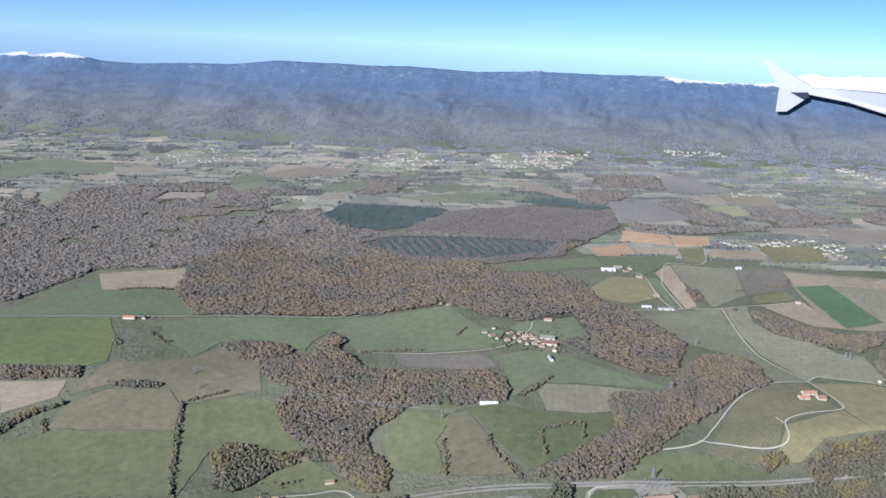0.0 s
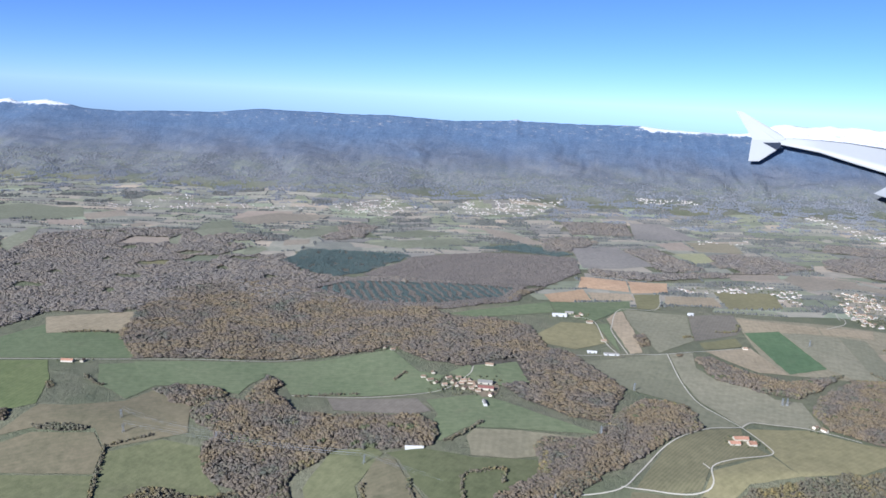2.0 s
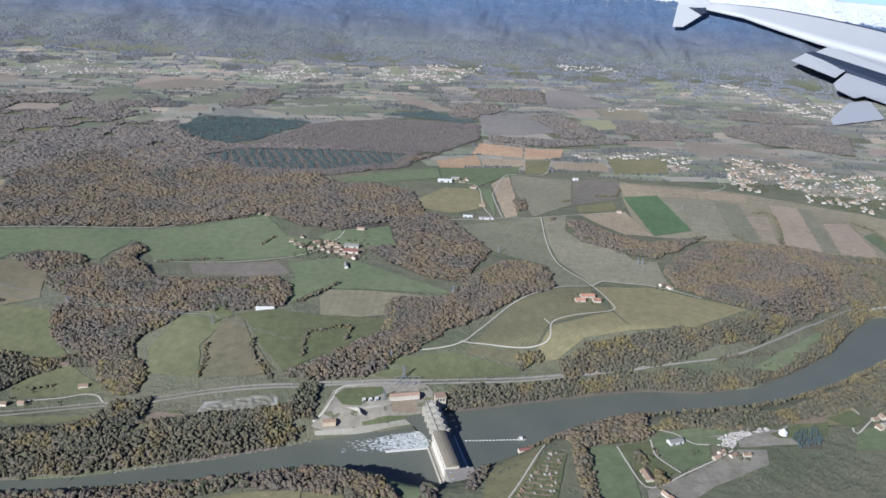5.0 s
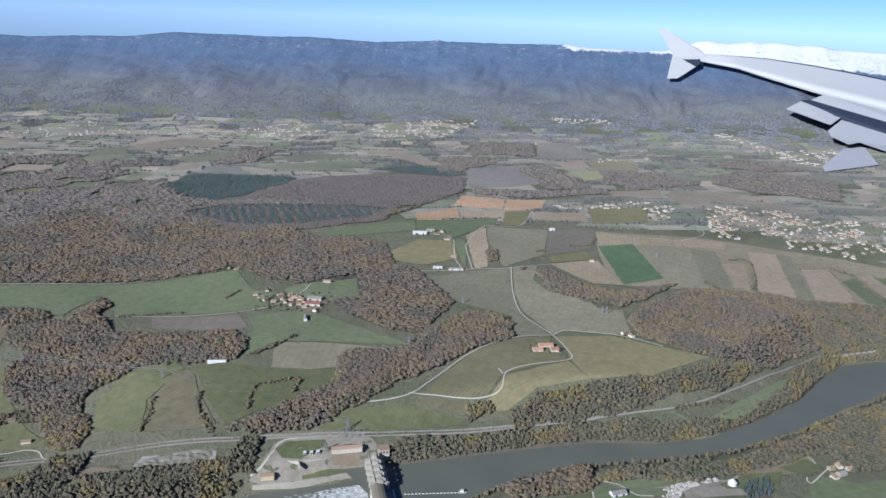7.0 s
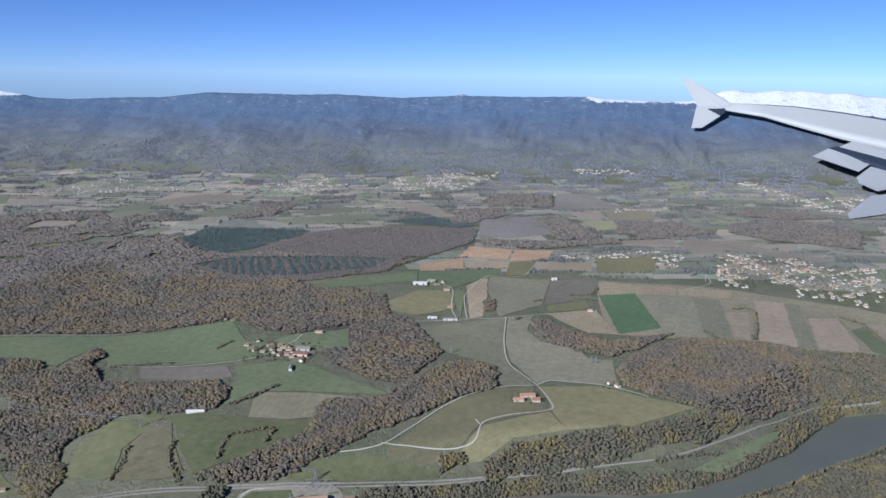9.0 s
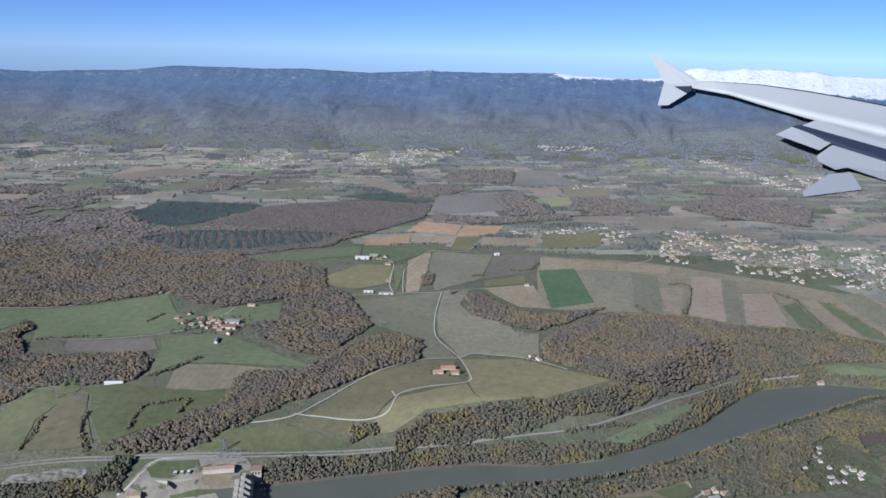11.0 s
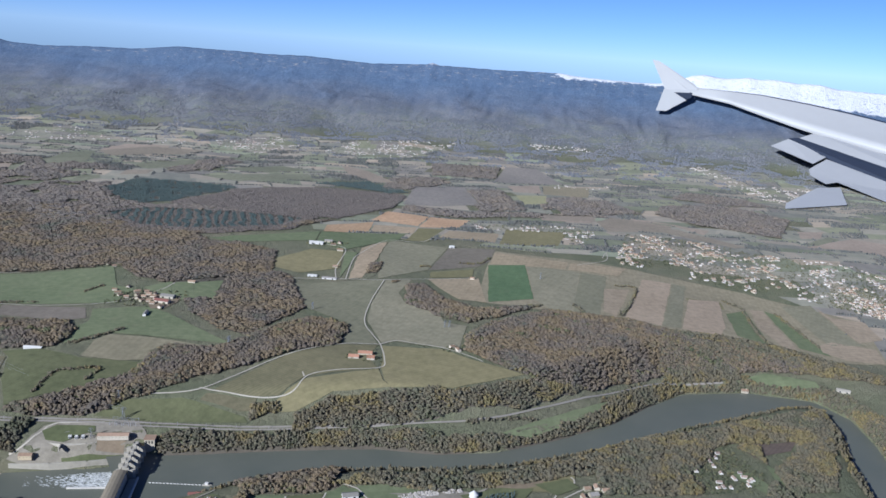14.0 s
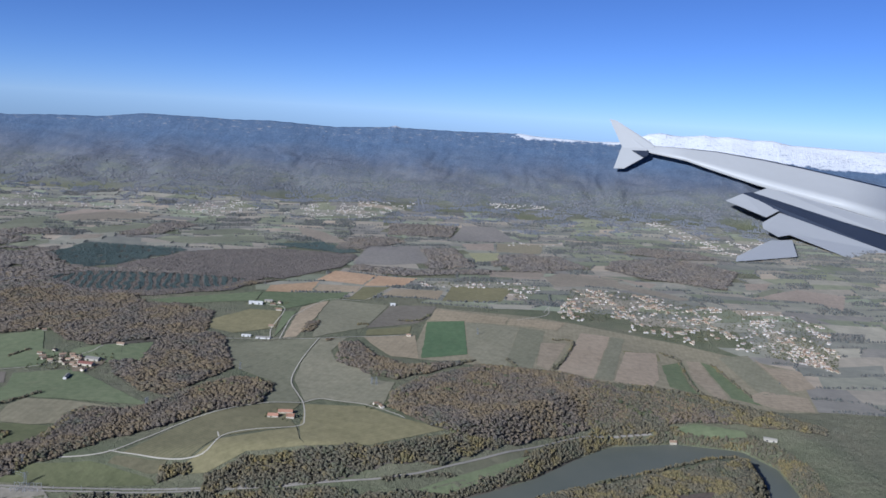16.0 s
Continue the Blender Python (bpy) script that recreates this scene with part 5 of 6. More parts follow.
weir = thing("river_dam", "pale concrete river dam with tall gate piers", "dam")
bm = bmesh.new()
box(bm, -60, -9, -6, 5, -56, -36.4)
dam_part("sill", bm, CONCRETE, weir)
for k in range(5):
    bm = bmesh.new()
    x = -54 + 10.4 * k
    prism(bm, [(x - 1.5, -9), (x + 1.5, -9), (x + 1.8, 6), (x, 8.5), (x - 1.8, 6)], -56, -27)
    box(bm, x - 1.0, x + 1.0, -3.4, 2.6, -27, -23.5)
    dam_part("pier", bm, CONCRETE, weir)
    if k < 4:
        bm = bmesh.new()
        box(bm, x + 1.8, x + 8.6, 0.5, 1.4, -38, -31)
        for r in range(3):
            box(bm, x + 1.8, x + 8.6, 0.1, 0.5, -37.5 + 2.6 * r, -37.1 + 2.6 * r)
        dam_part("sluice_gate", bm, STEEL, weir, "grey steel sluice gate")
bm = bmesh.new()
box(bm, -64, -8, -4.4, -1.2, -28.2, -26.9)
box(bm, -64, -8, -4.5, -4.3, -26.9, -26.1)
dam_part("road_deck", bm, CONCRETE, weir)
bm = bmesh.new()
box(bm, -58, -10, -1.4, 1.6, -23.5, -22.7)
dam_part("gantry_deck", bm, CONCRETE, weir, "pale service gallery over the gates")
for k in range(4):
    bm = bmesh.new()
    x = -49 + 10.4 * k
    box(bm, x - 1.4, x + 1.4, -1.2, 1.2, -22.7, -21.2)
    dam_part("winch_house", bm, CONCRETE, weir)

plant_hall = thing("powerhouse", "long cream powerhouse with a low curved olive-brown roof", "power station")
bm = bmesh.new()
box(bm, -8, 45, -9.5, 1.5, -56, -26.6)
dam_part("wall", bm, plain("cream_render", (0.56, 0.51, 0.42), grain=0.2, size=4), plant_hall)
bm = bmesh.new()
v = [bm.verts.new(p) for x in (-8.4, 45.4) for p in ((x, -10, -26.6), (x, -9.8, -26.0), (x, -7, -25.0), (x, -4, -24.6), (x, -1, -25.0), (x, 1.8, -26.0), (x, 2, -26.6))]
bm.faces.new(v[:7])
bm.faces.new(v[13:6:-1])
for k in range(7):
    bm.faces.new((v[k], v[7 + k], v[7 + (k + 1) % 7], v[(k + 1) % 7]))
bmesh.ops.recalc_face_normals(bm, faces=bm.faces[:])
dam_part("roof", bm, plain("brown_roofing", (0.215, 0.185, 0.135), size=3), plant_hall)
for k in range(9):
    bm = bmesh.new()
    x = -4.5 + 5.5 * k
    box(bm, x, x + 1.0, -9.62, -9.3, -33.5, -29.5)
    dam_part("window", bm, DARK, plant_hall)
bm = bmesh.new()
box(bm, -9, 47, 3.5, 11.0, -56, -34.5)
dam_part("intake_deck", bm, CONCRETE, plant_hall)
bm = bmesh.new()
box(bm, -9, 47, 10.4, 11.8, -34.5, -32.6)
dam_part("crane_rail", bm, PALE, plant_hall, "white crane beam along the intake")
bm = bmesh.new()
box(bm, -9, 47, -13.5, -9.5, -56, -41.5)
box(bm, -9, 47, -13.6, -13.2, -41.5, -40.6)
dam_part("walkway", bm, CONCRETE, plant_hall)
bm = bmesh.new()
box(bm, 45.5, 70, -11, 14, -48, -28.2)
yard = dam_part("forecourt", bm, ASPHALT, plant_hall)

training_wall = thing("training_wall", "long pale concrete wall in the tailwater", "wall")
bm = bmesh.new()
box(bm, -11.4, -9.8, -52, -9, -52, -43.6)
dam_part("wall", bm, PALE, training_wall)


def foam():
    """White water below the gates: low ridges of froth over the river."""
    m, t, b = material("white_water", 0.6)
    f = noisy(t, 1.7, 8, 0.78, place(t, (0.4, 1.0, 1), 0.24))
    c = ramp(t, f, [(0.34, (0.17, 0.18, 0.16)), (0.5, (0.4, 0.41, 0.39)), (0.62, (0.72, 0.72, 0.7))])
    link(t, c, b.inputs["Base Color"])
    relief(t, b, f, 0.6, 0.8)
    verts, faces = [], []
    cols_n, rows_n = 84, 40
    for j in range(rows_n):
        for i in range(cols_n):
            u, v = i / (cols_n - 1), j / (rows_n - 1)
            x, y = -11 - 31 * v * (1 - 0.25 * u), -10 - 84 * u
            p = DAM @ Vector((x, y, 0))
            edge = 0.3 + 0.18 * noise.noise((p.x / 9, p.y / 4, 1)) + 0.6 * noise.noise((p.x / 2.6, p.y / 1.3, 4)) - 0.75 * max(0, u - 0.2) - 0.5 * (2 * v - 1) ** 6 - (0.4 if u == 1 else 0)
            verts.append((p.x, p.y, LOWER + edge))
    for j in range(rows_n - 1):
        for i in range(cols_n - 1):
            q = j * cols_n + i
            faces.append((q, q + 1, q + cols_n + 1, q + cols_n))
    return tagged(sheet("white_water", verts, faces, m, True), "churning white water below the dam gates", "water", kind="stuff")


foam()
boom = thing("floating_boom", "line of pale floats across the water above the dam", "boom")
for k in range(17):
    bm = bmesh.new()
    x = -72 + 3.2 * k
    bmesh.ops.create_cone(bm, segments=8, radius1=0.45, radius2=0.45, depth=2.2, cap_ends=True,
                          matrix=Matrix.Translation((x, 627 + 0.4 * k, UPPER + 0.1)) @ Matrix.Rotation(radians(90), 4, "Y"))
    part("float", bm, PALE, boom)
raft = thing("work_raft", "small white work raft moored at the boom", "boat")
bm = bmesh.new()
prism(bm, [(-24, 632), (-18, 632.5), (-16, 634), (-18, 635.5), (-24, 636)], UPPER - 0.3, UPPER + 0.7)
part("hull", bm, CONCRETE, raft)
bm = bmesh.new()
box(bm, -22.6, -19.4, 632.8, 635.2, UPPER + 0.7, UPPER + 2.6)
part("cabin", bm, PALE, raft)

# The switching station on the north bank.
BANK_Z = land(-132, 677)
sub = gable("switch_house", 29, 7, 3.6, 5.0, PLASTER, ROOF, "long cream switch house with a pinkish tiled roof", "station building", windows=9, chimney=False)
stand(sub, -132, 677, 14, BANK_Z)
tower = thing("pump_tower", "pale tower house with a flat roof beside the dam", "tower")
bm = bmesh.new()
box(bm, -5, 5, -4.5, 4.5, -8, 5.5)
part("wall", bm, PLASTER, tower)
bm = bmesh.new()
box(bm, -5.4, 5.4, -4.9, 4.9, 5.5, 6.2)
part("roof", bm, ROOF, tower)
for k in range(3):
    bm = bmesh.new()
    box(bm, -3.6 + 2.8 * k, -2.2 + 2.8 * k, -4.56, -4.3, 1.5, 4.2)
    part("window", bm, DARK, tower)
tower.matrix_world = pose(-97, 682, land(-98, 690) - 3, 0, 0, 12)
hut = gable("bank_house", 12, 6, 3.4, 4.8, plain("ochre_plaster", (0.45, 0.37, 0.25)), ROOF, "ochre riverside house with a tan roof", "house", windows=4)
stand(hut, -200, 641, 12)
frame_group = "steel gantries of the switching station"


def gantry(x, y, turn):
    root = thing("switch_gantry", "grey steel gantry of the switching station", "gantry", frame_group)
    for s in (-4, 4):
        bm = bmesh.new()
        bar(bm, (s - 0.5, 0, -0.5), (s, 0, 8), 0.28)
        bar(bm, (s + 0.5, 0, -0.5), (s, 0, 8), 0.28)
        part("mast", bm, STEEL, root)
    bm = bmesh.new()
    bar(bm, (-4.6, 0, 7.6), (4.6, 0, 7.6), 0.4)
    part("beam", bm, STEEL, root)
    for k in range(3):
        bm = bmesh.new()
        bar(bm, (-2.6 + 2.6 * k, 0, 7.4), (-2.6 + 2.6 * k, 0, 5.9), 0.22)
        part("insulator", bm, DARK, root)
    root.matrix_world = pose(x, y, land(x, y), 0, 0, turn) @ Matrix.Scale(0.6, 4)
    return root


for k in range(8):
    gantry(-140 + 6.5 * (k % 4), 690 + 7 * (k // 4) + 1.4 * (k % 4), 12)
for k in range(3):
    tank = thing("transformer", "pale grey transformer with cooling fins", "transformer", "transformers in the switching yard")
    bm = bmesh.new()
    box(bm, -1.6, 1.6, -1.2, 1.2, -0.3, 2.4)
    part("tank", bm, PALE, tank)
    for s in (-1, 1):
        bm = bmesh.new()
        for n in range(5):
            box(bm, -1.3 + 0.6 * n, -1.1 + 0.6 * n, s * 1.25 - 0.4, s * 1.25 + 0.4, 0.1, 2.0)
        part("radiator", bm, STEEL, tank)
    bm = bmesh.new()
    bmesh.ops.create_cone(bm, segments=10, radius1=0.4, radius2=0.4, depth=2.6, cap_ends=True, matrix=Matrix.Translation((0, 0, 2.9)) @ Matrix.Rotation(radians(90), 4, "Y"))
    part("conservator", bm, PALE, tank)
    tank.matrix_world = pose(-158 - 6 * k, 668 - 1.2 * k, land(-158 - 6 * k, 668 - 1.2 * k) + 0.3, 0, 0, 12)

# Parked cars on the forecourt.
PAINTS = [plain("car_white", (0.75, 0.75, 0.74), 0.3, 0.05), plain("car_grey", (0.2, 0.21, 0.22), 0.3, 0.05), plain("car_yellow", (0.7, 0.5, 0.05), 0.3, 0.05), plain("car_red", (0.35, 0.03, 0.03), 0.3, 0.05)]
for k in range(8):
    tone = ("white", "grey", "yellow", "red")[(k * 3) % 4]
    car = thing("parked_car", "small %s car parked by the powerhouse" % tone, "car", "cars parked by the powerhouse")
    bm = bmesh.new()
    prism(bm, [(-1.0, -0.42), (0.9, -0.42), (1.0, -0.3), (1.0, 0.3), (0.9, 0.42), (-1.0, 0.42)], 0.12, 0.4)
    part("body", bm, PAINTS[(k * 3) % 4], car)
    bm = bmesh.new()
    v = box(bm, -0.75, 0.45, -0.38, 0.38, 0.4, 0.68)
    for q in v[4:]:
        q.co.x *= 0.72
        q.co.y *= 0.85
    part("cabin", bm, DARK, car)
    for wx in (-0.65, 0.62):
        for wy in (-0.42, 0.42):
            bm = bmesh.new()
            bmesh.ops.create_cone(bm, segments=10, radius1=0.16, radius2=0.16, depth=0.12, cap_ends=True, matrix=Matrix.Translation((wx, wy, 0.16)) @ Matrix.Rotation(radians(90), 4, "X"))
            part("wheel", bm, DARK, car)
    p = DAM @ Vector((50 + 2.3 * k, -7 + 15 * (k % 2), 0))
    car.matrix_world = pose(p.x, p.y, -28.2, 0, 0, 15 + 80 * (k % 2))

# Gravel heap: a low mound.
mound = bmesh.new()
bmesh.ops.create_grid(mound, x_segments=40, y_segments=16, size=1)
for v in mound.verts:
    x, y = -283 + 36 * v.co.x, 640 + 11 * v.co.y + 12 * v.co.x
    r = max(0, 1 - v.co.x ** 4 - v.co.y ** 2)
    v.co = (x, y, land(x, y) + 0.2 + r * (1.3 + 1.6 * noise.noise((x / 5, y / 4, 0))) - (1.2 if r == 0 else 0))
tagged(part("gravel_heap", mound, SOIL["gravel"][0]), "long heap of pale grey gravel beside the railway", "gravel heap", kind="stuff")


# ---- pylons and lines ----
PYLON_LABEL, PYLON_GROUP = "grey lattice power pylon standing in the fields", "power pylons"


def lattice(tall=17.0):
    root = thing("power_pylon", PYLON_LABEL, "pylon", PYLON_GROUP)

    def corner(k, z):
        w = 1.7 * (1 - z / tall) + 0.25
        return ((1, 1), (-1, 1), (-1, -1), (1, -1))[k % 4][0] * w, ((1, 1), (-1, 1), (-1, -1), (1, -1))[k % 4][1] * w, z

    for k in range(4):
        bm = bmesh.new()
        bar(bm, corner(k, -0.8), corner(k, tall), 0.26)
        part("leg", bm, STEEL, root)
    bm = bmesh.new()
    levels = [0.5, 4, 7, 9.5, 11.5, 13.5, 15.5]
    for a, b in zip(levels, levels[1:]):
        for k in range(4):
            bar(bm, corner(k, a), corner(k + 1, b), 0.13)
            bar(bm, corner(k + 1, a), corner(k, b), 0.13)
    part("bracing", bm, STEEL, root)
    for z, reach in ((11.0, 3.6), (13.4, 4.4), (15.8, 3.2)):
        bm = bmesh.new()
        bar(bm, (-reach, 0, z), (reach, 0, z), 0.2)
        for s in (-1, 1):
            bar(bm, (s * reach, 0, z), (s * 0.4, 0, z + 1.1), 0.14)
        arm = part("cross_arm", bm, STEEL, root)
        for s in (-1, 1):
            bm = bmesh.new()
            bar(bm, (s * (reach - 0.2), 0, z), (s * (reach - 0.2), 0, z - 0.9), 0.16)
            part("insulator", bm, DARK, arm)
    return root


FIRST_PYLON = lattice()
pylons = []


def pylon_at(spot):
    x, y = spot
    m = pose(x, y, land(x, y), 0, 0, 35) @ Matrix.Scale(0.8, 4)
    if pylons:
        copy_thing(FIRST_PYLON, m)
    else:
        FIRST_PYLON.matrix_world = m
    pylons.append((x, y))


pylon_at((-134, 701))
pylon_at((-85, 866))
pylon_at((-344, 776))
pylon_at((-641, 849))
pylon_at((-625, 820))
pylon_at((162, 989))
pylon_at((-22, 1013))
pylon_at((168, 989))
pylon_at((293, 1244))
pylon_at((-517, 816))
pylon_at((-148, 720))
pylon_at((-85, 863))
pylon_at((-151, 670))


def wires(a, b):
    """Sagging wires from one pylon to the next."""
    bm = bmesh.new()
    for off, z in ((-3.4, 10.6), (3.4, 10.6), (-4.2, 13.0), (4.2, 13.0)):
        last = None
        for k in range(13):
            s = k / 12
            p = Vector((a[0] + s * (b[0] - a[0]) - off * 0.57, a[1] + s * (b[1] - a[1]) + off * 0.82, (land(*a) * (1 - s) + land(*b) * s) + z - 22 * s * (1 - s) * 0.8))
            if last:
                bar(bm, last, p, 0.07)
            last = p
    tagged(part("power_line", bm, STEEL), "thin grey overhead wires strung between pylons", "power line")


for a, b in ((3, 9), (9, 2), (2, 0), (4, 2)):
    wires(pylons[a], pylons[b])

# Masts along the railway.
mast = thing("railway_mast", "thin grey railway mast beside the track", "mast", "railway masts")
bm = bmesh.new()
bar(bm, (0, 0, -0.5), (0, 0, 4.2), 0.2)
part("pole", bm, STEEL, mast)
bm = bmesh.new()
bar(bm, (0, 0, 3.8), (0, 1.8, 3.8), 0.12)
part("bracket", bm, STEEL, mast)
mast_line = curve([(-520.0, 632.0), (-435.0, 651.0), (-364.0, 653.0), (-274.0, 666.0), (-174.0, 689.0), (-106.0, 704.0), (-23.0, 720.0), (73.0, 747.0), (162.0, 773.0)], 27)
for k, q in enumerate(mast_line):
    x, y = q[0], q[1] - 2.6
    m = pose(x, y, land(x, y) + 0.4, 0, 0, 10)
    if k:
        copy_thing(mast, m)
    else:
        mast.matrix_world = m

# Pale rocks along the north shore.
def shore_rocks():
    verts, faces = [], []
    x, y = gen.uniform(-372, -214, 9000), gen.uniform(555, 645, 9000)
    d, side = bank(x, y)
    keep = (side > 0) & (d > -0.5) & (d < 1.4 + 2.6 * smooth(0.0, 0.9, wave(x, y, 40, 81))) & (gen.rand(len(x)) < 0.75)
    for x, y, r in zip(x[keep], y[keep], gen.uniform(0.3, 1.0, keep.sum())):
        base, z = len(verts), max(land(x, y), LOWER)
        for p in BALL_V * gen.uniform(0.55, 1.35, (12, 1)) * (r * 1.3, r, r * 0.5):
            verts.append((x + p[0], y + p[1], z + 0.05 + p[2]))
        faces.extend((BALL_F + base).tolist())
    tagged(sheet("shore_rocks", verts, faces, SOIL["gravel"][0]), "pale broken rocks along the river shore", "rocks", kind="stuff")


shore_rocks()

# Pale rubble and stacked stone in the yard on the south bank.
def rubble():
    verts, faces = [], []
    x, y = gen.uniform(138, 224, 3000), gen.uniform(612, 652, 3000)
    keep = inside(x, y, [(150, 618), (167, 612), (179, 628), (196, 638), (214, 646), (212, 651), (190, 646), (172, 636), (158, 627)]) & (wave(x, y, 14, 83) > -0.35)
    for x, y, r in zip(x[keep], y[keep], gen.uniform(0.3, 1.1, keep.sum())):
        base, z = len(verts), land(x, y) + 0.4
        for p in BALL_V * gen.uniform(0.6, 1.3, (12, 1)) * (r * 1.2, r, r * 0.8):
            verts.append((x + p[0], y + p[1], z + 0.3 * r + p[2]))
        faces.extend((BALL_F + base).tolist())
    tagged(sheet("rubble_heap", verts, faces, SOIL["pale_gravel"][0]), "heaps of pale rubble in a gravel yard", "rubble", kind="stuff")


rubble()

# ---- single trees and hedges ----
TREE_KINDS = []
for k, (tone, tall, say) in enumerate((("autumn", 1.2, "bare brown-grey"), ("golden", 1.3, "olive and golden autumn"), ("garden", 1.1, "dark green leafy"), ("golden", 1.0, "low yellowing"))):
    root = thing("tree", "%s tree standing in a field hedge" % say, "tree", "hedgerow trees")
    bm = bmesh.new()
    bmesh.ops.create_cone(bm, segments=7, radius1=0.2, radius2=0.08, depth=2.0, cap_ends=True, matrix=Matrix.Translation((0, 0, 0.5)))
    for n in range(4):
        a = 1.57 * n + k
        bar(bm, (0, 0, 0.8), (0.6 * math.cos(a), 0.6 * math.sin(a), 1.7), 0.09)
    part("trunk", bm, BARK, root)
    cv, cf = clump(9, tall)
    ob = sheet("crown", (cv * (1, 1, 0.9) + (0, 0, 0.35)).tolist(), cf.tolist(), LEAF[tone])
    ob.parent = root
    TREE_KINDS.append(root)
used = set()
trees_left = 260


def hedge(gap, *points):
    """A row of uneven trees along a field's edge."""
    global trees_left
    line = np.array(curve([(float(x), float(y)) for x, y in points], 0.9))
    line = line[(wave(line[:, 0], line[:, 1], 30, 66) > -0.75)]
    if len(line):
        line = line + gen.normal(0, 1.5, line.shape)
        plant("hedge_shrubs", line[:, 0], line[:, 1], gen.uniform(0.8, 1.8, len(line)), CROWNS["near"], LEAF["golden"], "low brown and olive shrubs of a field hedge")
    for q in curve([(float(x), float(y)) for x, y in points], gap * 0.9):
        if gen.rand() < 0.3 or trees_left < 1:
            continue
        trees_left -= 1
        x, y, k = q[0] + gen.uniform(-1, 1), q[1] + gen.uniform(-1, 1), gen.randint(4)
        size = gen.uniform(0.8, 1.9) * (0.7 if gap < 4.2 else 1) * (1.3 if gen.rand() < 0.12 else 1)
        m = pose(x, y, land(x, y) + 0.25, 0, 0, gen.uniform(0, 360)) @ Matrix.Diagonal((size, size, size * gen.uniform(0.8, 1.15), 1))
        if k in used:
            ob = copy_thing(TREE_KINDS[k], m)
            ob.matrix_basis = m
        else:
            used.add(k)
            TREE_KINDS[k].matrix_basis = m


hedge(5, (-633, 792), (-612, 721), (-586, 640))
hedge(7, (-633, 792), (-621, 800), (-592, 818))
hedge(5, (-856, 1115), (-810, 1130), (-757, 1131))
hedge(6, (-774, 932), (-762, 914), (-773, 922))
hedge(5, (-740, 957), (-717, 937), (-704, 932))
hedge(6, (-340, 738), (-334, 706), (-334, 683))
hedge(4.5, (-293, 746), (-289, 721), (-273, 694), (-258, 672))
hedge(4.5, (-237, 713), (-238, 754), (-220, 765), (-198, 773), (-198, 747))
hedge(5, (-262, 825), (-246, 842), (-222, 876))
hedge(5, (-340, 1000), (-327, 1030))
hedge(4, (-456, 934), (-414, 944), (-379, 952))
hedge(4, (-755, 729), (-767, 746))
hedge(5, (159, 1289), (192, 1298), (209, 1339))
hedge(5, (415, 1258), (447, 1260), (427, 1172), (407, 1117))
hedge(4, (96, 1249), (110, 1258))
hedge(5, (341, 1136), (355, 1099))
hedge(4, (-158, 1191), (-139, 1194))
hedge(4, (615, 1240), (612, 1140), (620, 1098))
hedge(4, (668, 1246), (680, 1176), (691, 1110))
hedge(5, (591, 1279), (616, 1253))
hedge(6, (209, 784), (216, 784))
hedge(4, (209, 782), (264, 806), (282, 811))
hedge(4, (-495, 675), (-475, 682))

# ---- trees along the river banks ----
x, y = gen.uniform(-900, 690, 170000), gen.uniform(440, 1010, 170000)
d, side = bank(x, y)
keep = (d > 1.5) & (d < np.where(side > 0, 15 + 5 * wave(x, y, 60, 71), np.where(x < -200, 25.0, 17.0) + 4 * wave(x, y, 50, 72))) & (gen.rand(len(x)) < 0.62)
keep &= ~((x > -222) & (x < -58))
for shape in OPEN:
    keep &= ~inside(x, y, shape)
for first in WAY_LINES:
    for q in first[::2]:
        keep &= (x - q[0]) ** 2 + (y - q[1]) ** 2 > 14
size = np.clip(gen.lognormal(0.22, 0.3, keep.sum()), 0.7, 2.2)
plant("bank_trees", x[keep], y[keep], size, CROWNS["crown"], LEAF["golden"], "uneven line of golden and grey trees along the river bank", 0.0, gen.uniform(2.9, 4.6, keep.sum()) * size ** 0.5)

# Scrub on the outer bank of the river bend.
x, y = gen.uniform(360, 720, 30000), gen.uniform(660, 1010, 30000)
d, side = bank(x, y)
keep = (d > 1.0) & (d < 26 + 6 * wave(x, y, 60, 73)) & (side > 0)
for shape in OPEN:
    keep &= ~inside(x, y, shape)
for first in WAY_LINES:
    for q in first[::2]:
        keep &= (x - q[0]) ** 2 + (y - q[1]) ** 2 > 14
plant("bank_trees", x[keep], y[keep], gen.uniform(0.9, 1.7, keep.sum()), CROWNS["near"], LEAF["golden"], "olive and grey scrub along the river bend")

